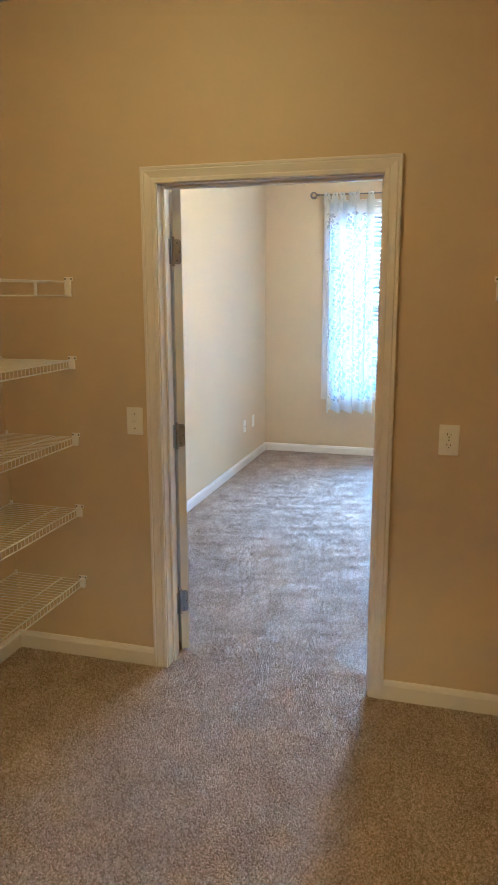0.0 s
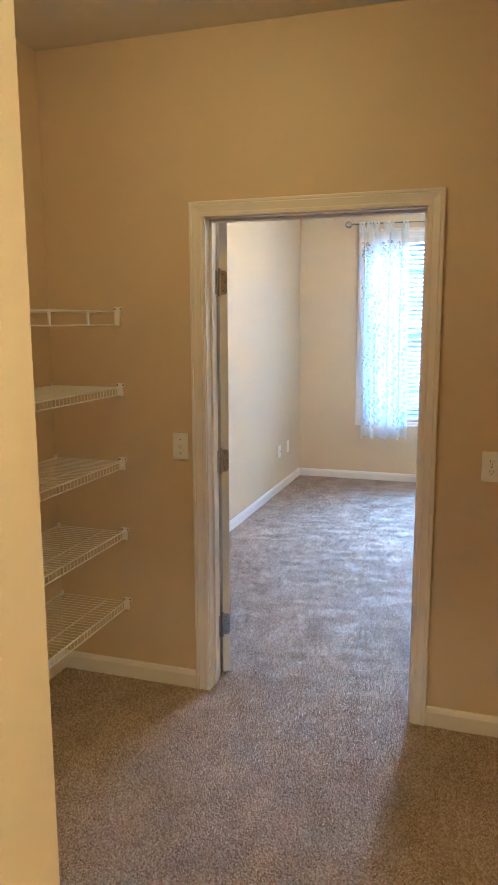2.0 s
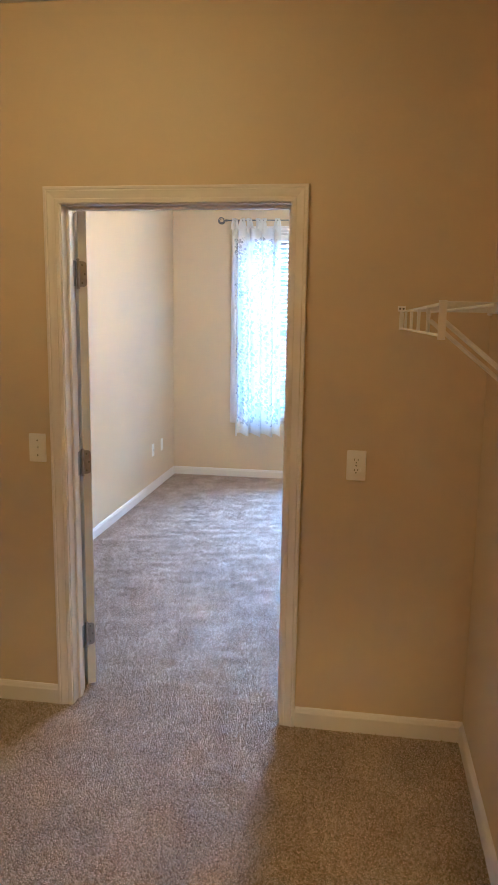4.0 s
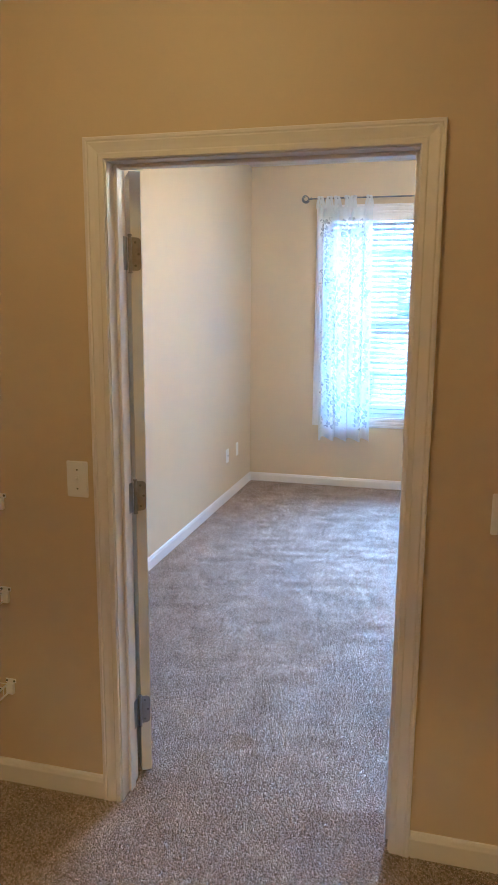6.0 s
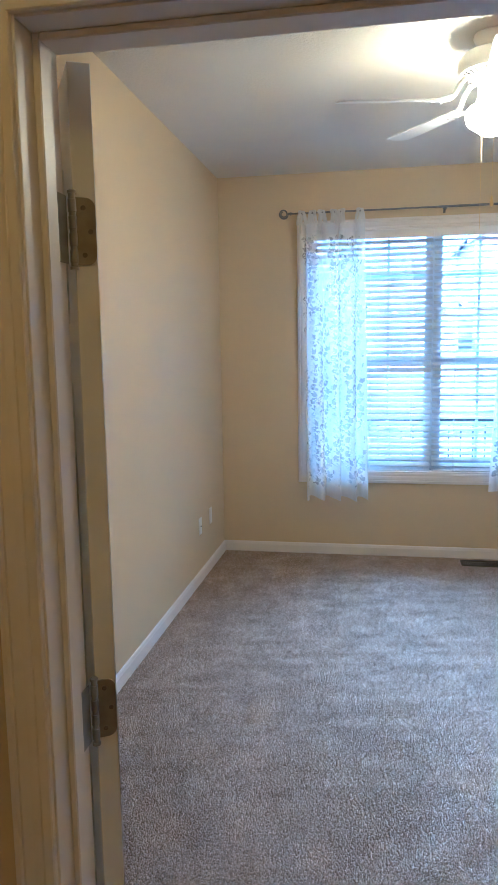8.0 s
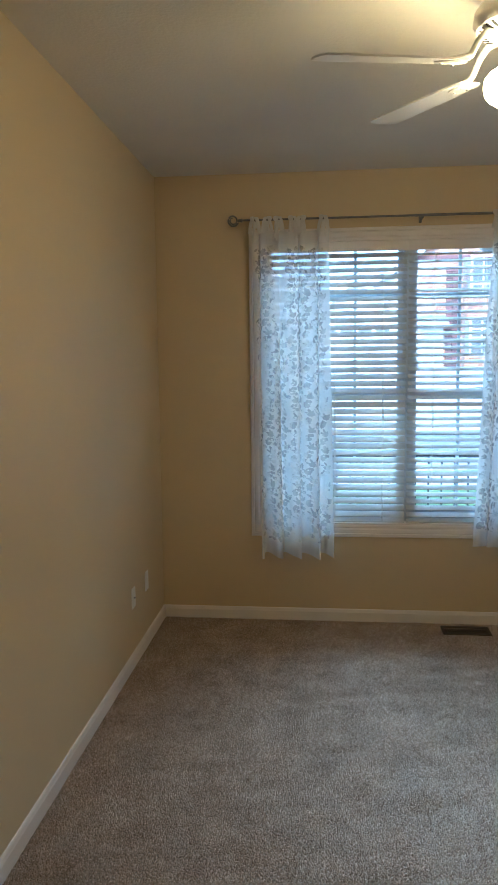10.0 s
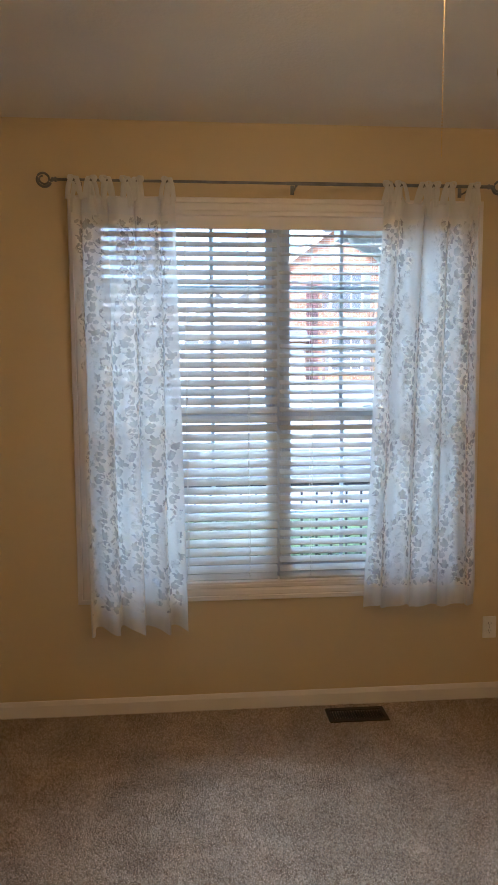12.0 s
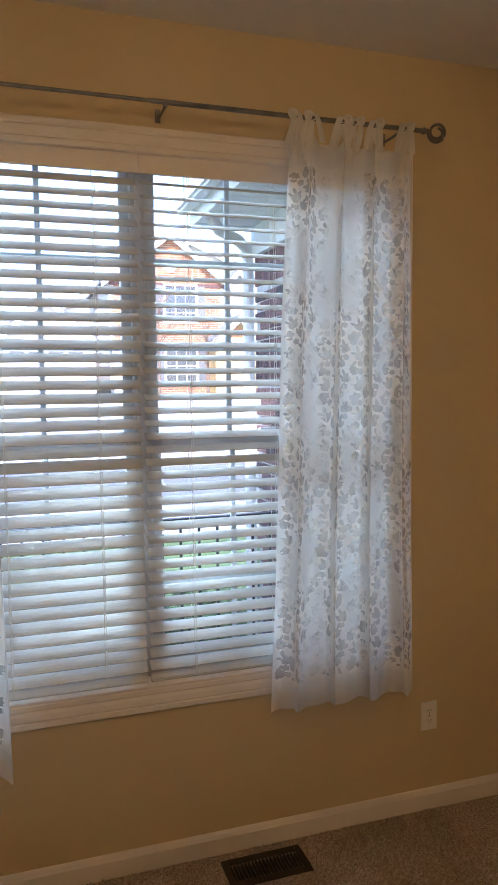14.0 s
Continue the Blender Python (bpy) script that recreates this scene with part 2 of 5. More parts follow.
def casing(x0, x1, z0, z1, face, out, profile, closed=True):
    """Mitred moulding round an opening on a wall y = face; out is the way it stands proud; profile: (outward, proud) pairs."""
    bm, loops = bmesh.new(), []
    for u, d in profile:
        y = face + out * d
        if closed:
            pts = [(x0 - u, z0 - u), (x0 - u, z1 + u), (x1 + u, z1 + u), (x1 + u, z0 - u)]
        else:
            pts = [(x0 - u, z0), (x0 - u, z1 + u), (x1 + u, z1 + u), (x1 + u, z0)]
        loops.append([bm.verts.new((x, y, z)) for x, z in pts])
    runs = [(0, 1), (1, 2), (2, 3)] + ([(3, 0)] if closed else [])
    for a, b in zip(loops, loops[1:]):
        for i, j in runs:
            bm.faces.new((a[i], a[j], b[j], b[i]))
    a, b = loops[0], loops[-1]
    for i, j in runs:
        bm.faces.new((b[i], b[j], a[j], a[i]))
    if not closed:
        for i in (0, 3):
            bm.faces.new([l[i] for l in loops])
    return bm


DOOR_PROFILE = [(0.0, 0.0), (0.0, 0.008), (0.002, 0.010), (0.014, 0.011), (0.018, 0.0095), (0.030, 0.012), (0.043, 0.016), (0.0475, 0.0142), (0.051, 0.0168), (0.058, 0.0168), (0.060, 0.0148), (0.060, 0.0)]
WIN_PROFILE = [(0.0, 0.0), (0.0, 0.010), (0.004, 0.012), (0.018, 0.013), (0.022, 0.009), (0.034, 0.014), (0.052, 0.017), (0.056, 0.014), (0.060, 0.019), (0.076, 0.019), (0.080, 0.015), (0.080, 0.0)]


def skirting(p, q, inward, h=0.083, t=0.013):
    """A baseboard from p to q along a wall; inward: the way into the room."""
    prof = [(0, 0), (t, 0), (t, h - 0.022), (t * 0.8, h - 0.016), (t * 0.62, h - 0.008), (t * 0.35, h - 0.002), (0, h)]
    bm, ends = bmesh.new(), []
    for e in (p, q):
        ends.append([bm.verts.new((e[0] + inward[0] * d, e[1] + inward[1] * d, z)) for d, z in prof])
    for k in range(len(prof)):
        l = (k + 1) % len(prof)
        bm.faces.new((ends[0][k], ends[0][l], ends[1][l], ends[1][k]))
    bm.faces.new(ends[0]), bm.faces.new(ends[1])
    return bm


# ---- plan ----
BX0, BX1, BY0, BY1, BZ = -0.685, 2.50, 0.125, 4.568, 2.858      # bedroom
CX0, CX1, CY0, CZ = -0.68, 1.655, -2.20, 2.735                   # closet
HX0, HX1, HY0, HY1 = -0.4, 2.2, -4.6, -2.34                      # hall behind
DX0, DX1, DZ = 0.066, 0.936, 2.030                               # bedroom door opening, clear
WX0, WX1, WZ0, WZ1, WZT = -0.012, 1.826, 0.643, 2.478, 2.436      # window opening; WZT: under the head moulding
EX0, EX1 = 0.746, 1.60                                           # closet entry

# floor and ceilings
setting("floor", slab("z", -0.30, 0.0, (-0.9, 2.9), (-4.8, BY1 + 0.02), [(1.136, 1.404, 4.402, 4.482)]), CARPET, "beige cut pile carpet with brushed tracks", "floor")
setting("ceiling_bedroom", slab("z", BZ, BZ + 0.25, (-0.9, 2.9), (0.0, BY1 + 0.35)), CEIL, "textured off-white bedroom ceiling", "ceiling")
setting("ceiling_closet", slab("z", CZ, CZ + 0.35, (-0.9, 2.9), (-4.8, -0.002)), CEIL, "textured off-white closet ceiling", "ceiling")

# walls
J = 0.018
setting("wall_between", slab("y", 0.0, BY0, (-0.9, 2.9), (0.0, BZ + 0.1), [(DX0 - J, DX1 + J, -0.1, DZ + J)]), PAINT, "cream painted wall with the doorway", "wall")
setting("wall_window", slab("y", BY1, BY1 + 0.17, (-0.9, 2.9), (-0.30, BZ + 0.1), [(WX0, WX1, WZ0, WZ1)]), PAINT, "cream painted wall with a wide window", "wall")
setting("wall_bedroom_west", slab("x", BX0 - 0.12, BX0, (BY0, BY1), (0.0, BZ)), PAINT, "cream painted bedroom side wall", "wall")
setting("wall_bedroom_east", slab("x", BX1, BX1 + 0.12, (BY0, BY1), (0.0, BZ)), PAINT, "cream painted bedroom side wall", "wall")
setting("wall_closet_west", slab("x", CX0 - 0.12, CX0, (CY0, 0.0), (0.0, CZ)), PAINT, "cream painted closet side wall", "wall")
setting("wall_closet_east", slab("x", CX1, CX1 + 0.12, (CY0, 0.0), (0.0, CZ)), PAINT, "cream painted closet side wall", "wall")
setting("wall_entry", slab("y", HY1, CY0, (-0.9, 2.9), (0.0, CZ), [(EX0 - J, EX1 + J, -0.1, DZ + J)]), PAINT, "cream painted wall with the closet entry", "wall")
setting("wall_hall_west", slab("x", HX0 - 0.12, HX0, (HY0, HY1), (0.0, CZ)), PAINT, "cream painted hall wall", "wall")
setting("wall_hall_east", slab("x", HX1, HX1 + 0.12, (HY0, HY1), (0.0, CZ)), PAINT, "cream painted hall wall", "wall")
setting("wall_hall_south", slab("y", HY0 - 0.12, HY0, (-0.9, 2.9), (0.0, CZ)), PAINT, "cream painted hall end wall", "wall")

# skirting boards
for i, (p, q, n) in enumerate([
    ((CX0, 0), (DX0 - 0.060, 0), (0, -1)), ((DX1 + 0.060, 0), (CX1, 0), (0, -1)),
    ((CX0, CY0), (CX0, -0.013), (1, 0)), ((CX1, CY0), (CX1, -0.013), (-1, 0)),
    ((BX0, BY1), (BX1, BY1), (0, -1)), ((BX0, BY0), (BX0, BY1 - 0.013), (1, 0)), ((BX1, BY0), (BX1, BY1 - 0.013), (-1, 0)),
    ((DX1 + 0.060, BY0), (BX1 - 0.013, BY0), (0, 1)), ((BX0 + 0.013, BY0), (DX0 - 0.060, BY0), (0, 1)),
]):
    setting("baseboard", skirting(p, q, n), TRIM, "white painted wooden baseboard", "baseboard")


def lined_opening(x0, x1, y0, y1, z1, stop, tag):
    """Jamb boards, a stop strip and mouldings on both faces of a doorway."""
    jamb = bmesh.new()
    box(jamb, x0 - J, x0, y0, y1, 0, z1 + J, 0.001)
    box(jamb, x1, x1 + J, y0, y1, 0, z1 + J, 0.001)
    box(jamb, x0, x1, y0, y1, z1, z1 + J, 0.001)
    j = setting("trim_jamb" + tag, jamb, TRIM, "white painted door jamb", "door jamb")
    if stop:
        st = bmesh.new()
        box(st, x0, x0 + 0.011, *stop, 0, z1, 0.002)
        box(st, x1 - 0.011, x1, *stop, 0, z1, 0.002)
        box(st, x0 + 0.011, x1 - 0.011, *stop, z1 - 0.011, z1, 0.002)
        part("door_stop", st, TRIM, j)
    setting("trim_casing" + tag, casing(x0 - 0.004, x1 + 0.004, 0, z1 + 0.004, y0, -1, DOOR_PROFILE, False), TRIM, "white moulded door casing", "door casing")
    setting("trim_casing" + tag, casing(x0 - 0.004, x1 + 0.004, 0, z1 + 0.004, y1, 1, DOOR_PROFILE, False), TRIM, "white moulded door casing", "door casing")
    return j


jamb_main = lined_opening(DX0, DX1, 0.0, BY0, DZ, (0.046, 0.082), "_bedroom")
lined_opening(EX0, EX1, HY1, CY0, DZ, None, "_entry")


# ---- the bedroom door, standing open ----
def hinge_leaf(w, h, r=0.014):
    """A hinge plate with two rounded corners, in the xz plane."""
    bm = bmesh.new()
    pts = [(0, 0)]
    for cx, cz, a0 in ((w - r, r, -90), (w - r, h - r, 0)):
        pts += [(cx + r * math.cos(radians(a0 + k * 18)), cz + r * math.sin(radians(a0 + k * 18))) for k in range(6)]
    pts.append((0, h))
    f = [bm.verts.new((x, -0.0012, z)) for x, z in pts]
    g = [bm.verts.new((x, 0.0012, z)) for x, z in pts]
    bm.faces.new(f), bm.faces.new(list(reversed(g)))
    for k in range(len(pts)):
        l = (k + 1) % len(pts)
        bm.faces.new((f[k], g[k], g[l], f[l]))
    return bm


def door_leaf():
    SWING = 30.0
    d = thing("door_1", "white painted panel door standing open into the bedroom", "door", "", "structure", (DX0 + 0.008, BY0 + 0.012, 0.0))
    d.rotation_euler = (0, 0, radians(SWING))
    w, th, h0, h1 = 0.858, 0.035, 0.014, 2.030
    # leaf runs along +y of the swung frame; its hinge edge faces -y
    bm = slab("x", 0.002, 0.002 + th, (0.008, w), (h0, h1))
    bmesh.ops.bevel(bm, geom=bm.edges[:], offset=0.0015, segments=1, affect="EDGES")
    leaf = part("leaf", bm, DOORP, d)
    for y0, y1 in ((0.12, 0.40), (0.47, 0.75)):
        for z0, z1 in ((0.25, 0.85), (1.0, 1.55), (1.65, 1.9)):
            for xs in (0.0008, 0.002 + th + 0.0012):
                pb = boxed(xs - 0.002, xs + 0.002, y0, y1, z0, z1, 0.0015)
                part("panel", pb, DOORP, leaf)
    for z in (0.20, 0.965, 1.735):
        hp = tube(bmesh.new(), [(0.0, 0.0, z - 0.004), (0.0, 0.0, z + 0.104)], 0.0052, 12)
        for zz in (-0.006, 0.106):
            lathe(hp, [(0, 0), (0.0068, 0), (0.0068, 0.004), (0.004, 0.006), (0, 0.006)], 12, (0, 0, z + zz - 0.002))
        hinge = part("hinge", hp, STEEL, d, "satin nickel butt hinge", True)
        for k in range(4):
            lathe_bm = lathe(bmesh.new(), [(0.0054, 0), (0.0062, 0.0005), (0.0062, 0.0185), (0.0054, 0.019)], 12, (0, 0, z + 0.002 + k * 0.025))
            part("knuckle", lathe_bm, STEEL, hinge, "", True)
        hl = hinge_leaf(0.032, 0.1)
        bmesh.ops.translate(hl, verts=hl.verts[:], vec=(0.003, 0.0065, z))
        plate = part("hinge_plate", hl, STEEL, hinge)
        for sx, sz in ((0.014, 0.015), (0.024, 0.05), (0.014, 0.085)):
            sc = bmesh.new()
            bmesh.ops.create_cone(sc, cap_ends=True, segments=10, radius1=0.0042, radius2=0.0036, depth=0.0012, matrix=pose(0.003 + sx, 0.005, z + sz, 90, 0, 0))
            box(sc, 0.003 + sx - 0.0026, 0.003 + sx + 0.0026, 0.0038, 0.0044, z + sz - 0.0005, z + sz + 0.0005)
            part("screw", sc, IRON, hinge)
    knob = lathe(bmesh.new(), [(0.0, 0.062), (0.02, 0.06), (0.027, 0.05), (0.024, 0.038), (0.011, 0.03), (0.011, 0.008), (0.03, 0.006), (0.032, 0.0), (0, 0)], 20)
    bmesh.ops.transform(knob, verts=knob.verts[:], matrix=pose(0.002 + th, w - 0.07, 0.95, 0, 90, 0))
    part("door_handle", knob, STEEL, d, "satin nickel knob", True)
    # the fixed halves of the hinges, let into the jamb
    for z in (0.20, 0.965, 1.735):
        part("hinge_plate", boxed(DX0 + 0.0005, DX0 + 0.003, 0.086, BY0 + 0.004, z, z + 0.1, 0.001), STEEL, jamb_main)


door_leaf()


# ---- the window ----
def window():
    w = thing("window_1", "wide white double-hung window pair with grilles", "window", "", "structure")
    # lining of the reveal and the moulding round it
    part("window_frame", casing(WX0 + 0.004, WX1 - 0.004, WZ0 + 0.004, WZT - 0.004, BY1, -1, WIN_PROFILE), TRIM, w, "white moulded casing")
    ret = bmesh.new()
    yo = BY1 + 0.168
    box(ret, WX0, WX0 + 0.012, BY1 + 0.001, yo, WZ0, WZ1)
    box(ret, WX1 - 0.012, WX1, BY1 + 0.001, yo, WZ0, WZ1)
    box(ret, WX0 + 0.012, WX1 - 0.012, BY1 + 0.001, yo, WZ1 - 0.012, WZ1)
    box(ret, WX0 + 0.012, WX1 - 0.012, BY1 + 0.001, BY1 + 0.012, WZT - 0.004, WZ1 - 0.012)
    part("reveal", ret, TRIM, w)
    part("window_sill", boxed(WX0 + 0.004, WX1 - 0.004, BY1 - 0.010, yo, WZ0, WZ0 + 0.014, 0.003), TRIM, w)
    x0, x1, z0, z1 = WX0 + 0.012, WX1 - 0.012, WZ0 + 0.014, WZ1 - 0.012
    m0, m1 = 0.895, 0.925
    part("mullion", boxed(m0, m1, BY1 + 0.075, yo - 0.002, z0, z1, 0.003), VINYL, w)
    for a, b in ((x0, m0), (m1, x1)):
        fr = bmesh.new()
        y0, y1 = BY1 + 0.080, yo - 0.004
        box(fr, a, a + 0.014, y0, y1, z0, z1, 0.002)
        box(fr, b - 0.014, b, y0, y1, z0, z1, 0.002)
        box(fr, a + 0.014, b - 0.014, y0, y1, z1 - 0.012, z1, 0.002)
        box(fr, a + 0.014, b - 0.014, y0, y1, z0, z0 + 0.03, 0.002)
        part("unit_frame", fr, VINYL, w)
        mid = 1.488
        for lo, hi, ya, yb in ((z0 + 0.03, mid + 0.022, BY1 + 0.088, BY1 + 0.118), (mid - 0.022, z1 - 0.012, BY1 + 0.122, BY1 + 0.152)):
            sx0, sx1 = a + 0.014, b - 0.014
            sa = bmesh.new()
            box(sa, sx0, sx0 + 0.032, ya, yb, lo, hi, 0.003)
            box(sa, sx1 - 0.032, sx1, ya, yb, lo, hi, 0.003)
            box(sa, sx0 + 0.032, sx1 - 0.032, ya, yb, lo, lo + 0.044, 0.003)
            box(sa, sx0 + 0.032, sx1 - 0.032, ya, yb, hi - 0.040, hi, 0.003)
            sash = part("sash", sa, VINYL, w)
            gx0, gx1, gz0, gz1 = sx0 + 0.032, sx1 - 0.032, lo + 0.044, hi - 0.040
            ym = (ya + yb) / 2
            p = part("pane", boxed(gx0 - 0.004, gx1 + 0.004, ym - 0.002, ym + 0.002, gz0 - 0.004, gz1 + 0.004), GLASS, sash)
            p.visible_shadow = False
            for k in (1, 2):
                gx = gx0 + (gx1 - gx0) * k / 3
                part("muntin", boxed(gx - 0.010, gx + 0.010, ym + 0.003, ym + 0.012, gz0, gz1, 0.002), VINYL, sash)
                gz = gz0 + (gz1 - gz0) * k / 3
                part("muntin", boxed(gx0, gx1, ym + 0.0035, ym + 0.0115, gz - 0.010, gz + 0.010, 0.002), VINYL, sash)
            if lo < 1:
                lk = bmesh.new()
                box(lk, (sx0 + sx1) / 2 - 0.03, (sx0 + sx1) / 2 + 0.03, ya - 0.003, yb, hi, hi + 0.012, 0.003)
                part("sash_lock", lk, VINYL, sash)


window()

SLAT_N, SLAT_TOP, SLAT_STEP = 38, 2.350, 0.0444


def slat_mesh(length):
    bm = bmesh.new()
    n, half, crown, t = 4, 0.025, 0.0022, 0.0028
    rows = []
    for x in (-length / 2, length / 2):
        up = [bm.verts.new((x, -half + 2 * half * k / n, crown * (1 - (2 * k / n - 1) ** 2) + t / 2)) for k in range(n + 1)]
        dn = [bm.verts.new((x, -half + 2 * half * k / n, crown * (1 - (2 * k / n - 1) ** 2) - t / 2)) for k in range(n + 1)]
        rows.append(up + list(reversed(dn)))
    m = len(rows[0])
    for k in range(m):
        l = (k + 1) % m
        bm.faces.new((rows[0][k], rows[0][l], rows[1][l], rows[1][k]))
    bm.faces.new(rows[0]), bm.faces.new(rows[1])
    bmesh.ops.recalc_face_normals(bm, faces=bm.faces[:])
    me = bpy.data.meshes.new("slat")
    bm.to_mesh(me)
    bm.free()
    me.materials.append(SLAT)
    return me


def blind(x0, x1, tilt, cords, label):
    y = BY1 + 0.040
    b = thing("window_blind", label, "window blind", "blinds in the window", "", ((x0 + x1) / 2, y, WZT - 0.012))
    cx, top = (x0 + x1) / 2, WZT - 0.012
    L = x1 - x0
    rng = random.Random(round(x0 * 100))
    part("headrail", boxed(-L / 2, L / 2, -0.020, 0.028, -0.040, 0.0, 0.002), TRIM, b)
    part("valance", boxed(-L / 2 - 0.0015, L / 2 + 0.0015, -0.030, -0.0205, -0.052, 0.011, 0.0006), TRIM, b)
    me = slat_mesh(L - 0.008)
    for k in range(SLAT_N):
        s = new("slat", me)
        s.parent = b
        s.location = (rng.uniform(-0.001, 0.001), 0.003, SLAT_TOP - k * SLAT_STEP - top)
        s.rotation_euler = (radians(tilt + rng.uniform(-1.2, 1.2)), radians(rng.uniform(-0.08, 0.08)), 0)
    zb = SLAT_TOP - SLAT_N * SLAT_STEP - top + 0.004
    br = boxed(-L / 2 + 0.004, L / 2 - 0.004, -0.0255, 0.0255, -0.008, 0.008, 0.003, 2)
    bmesh.ops.rotate(br, verts=br.verts[:], cent=(0, 0, 0), matrix=Matrix.Rotation(radians(tilt * 0.9), 3, "X"))
    bmesh.ops.translate(br, verts=br.verts[:], vec=(0, 0.003, zb))
    part("bottom_rail", br, SLAT, b)
    c, s_ = math.cos(radians(tilt)), math.sin(radians(tilt))
    for x in cords:
        lad = bmesh.new()
        for side in (-1, 1):
            dy = side * 0.0265 * c + 0.003
            dz = side * 0.0265 * s_
            tube(lad, [(x - cx, dy, -0.04), (x - cx, dy, SLAT_TOP - top + dz)] + [(x - cx + rng.uniform(-0.0006, 0.0006), dy, SLAT_TOP - k * SLAT_STEP - top + dz) for k in range(1, SLAT_N)] + [(x - cx, dy, zb)], 0.0010, 5)
        tube(lad, [(x - cx + 0.006, -0.0262 * c - 0.001, -0.04), (x - cx + 0.006, -0.0262 * c - 0.001, zb)], 0.0008, 5)
        for k in range(SLAT_N):
            z = SLAT_TOP - k * SLAT_STEP - top
            lathe(lad, [(0, -0.004), (0.0022, -0.003), (0.0022, 0.003), (0, 0.004)], 6, (x - cx + 0.002, -0.0265 * c + 0.003, z - 0.0265 * s_))
        part("ladder_cord", lad, PLASTIC, b)
    return b


blind(0.004, 0.900, 38.0, (0.13, 0.450, 0.752), "white faux wood blind with nearly closed slats")
blind(0.904, 1.810, 24.0, (1.063, 1.370, 1.68), "white faux wood blind with half open slats")


# ---- curtain rod ----
ROD_Y, ROD_Z = 4.443, 2.553


def rod():
    r = thing("curtain_rod", "dark pewter metal curtain rod with ring finials", "curtain rod", at=(0.87, BY1, ROD_Z))
    part("rod_tube", tube(bmesh.new(), [(-0.985, ROD_Y - BY1, 0), (0.20, ROD_Y - BY1, 0)], 0.0062, 14), IRON, r, "", True)
    part("rod_tube", tube(bmesh.new(), [(0.05, ROD_Y - BY1, 0), (1.005, ROD_Y - BY1, 0)], 0.0080, 14), IRON, r, "", True)
    for side, xe in ((-1, -0.985), (1, 1.005)):
        f = bmesh.new()
        lathe(f, [(0, 0), (0.011, 0), (0.012, 0.006), (0.008, 0.012), (0.010, 0.018), (0.006, 0.024), (0, 0.024)], 14)
        bmesh.ops.transform(f, verts=f.verts[:], matrix=pose(xe, ROD_Y - BY1, 0, 0, 90 * side, 0))
        fin = part("finial", f, IRON, r, "spiral ring finial", True)
        pts, rr = [], []
        for k in range(44):
            a = math.pi + k / 43 * math.pi * 3.4
            q = 0.034 - 0.018 * k / 43
            pts.append((xe + side * (0.056 + q * math.cos(a)), ROD_Y - BY1 + 0.006 * math.sin(k * 0.3), q * math.sin(a)))
            rr.append(0.0062 - 0.0022 * k / 43)
        part("ring", tube(bmesh.new(), pts, rr, 10), IRON, fin, "", True)
    for x in (-0.90, 0.095, 0.915):
        bk = bmesh.new()
        tube(bk, [(x, 0.0, -0.012), (x, -0.06, -0.014), (x, ROD_Y - BY1, -0.012)], 0.0045, 8)
        box(bk, x - 0.009, x + 0.009, -0.004, 0.0, -0.022, 0.022, 0.001)
        box(bk, x - 0.006, x + 0.006, ROD_Y - BY1 - 0.009, ROD_Y - BY1 + 0.009, -0.016, -0.006, 0.002)
        tube(bk, [(x, ROD_Y - BY1 + 0.01 * math.cos(t), 0.01 * math.sin(t)) for t in (math.pi * k / 8 + math.pi for k in range(9))], 0.0022, 6)
        part("bracket", bk, IRON, r)


rod()


# ---- sheer curtains ----
def leaf_shape(rng, kind):
    """Outline of a woven motif in metres, its base at the origin and its tip up."""
    if kind == 0:
        # broad leaf with five pointed lobes
        h, w = rng.uniform(0.038, 0.046), rng.uniform(0.012, 0.016)
        half = [(0.10, 0.0), (0.55, 0.10), (0.95, 0.06), (0.80, 0.25), (1.05, 0.40), (0.66, 0.48), (0.78, 0.68), (0.38, 0.70), (0.30, 0.86)]
        pts = [(w * x * rng.uniform(0.9, 1.1), h * z) for x, z in half]
        return pts + [(0, h)] + [(-x * rng.uniform(0.9, 1.1), z) for x, z in reversed(pts)]
    if kind == 1:
        # five-petalled blossom
        r = rng.uniform(0.010, 0.013)
        return [(r * (0.72 + 0.28 * abs(math.cos(2.5 * a))) * math.sin(a), r + r * (0.72 + 0.28 * abs(math.cos(2.5 * a))) * math.cos(a)) for a in (2 * math.pi * k / 20 for k in range(20))]
    # narrow leaflet
    h, w = rng.uniform(0.022, 0.030), rng.uniform(0.004, 0.006)
    pts = [(w * math.sin(math.pi * (k / 5) ** 0.85), h * k / 5) for k in range(6)]
    return pts + [(-x, z) for x, z in reversed(pts[1:-1])]


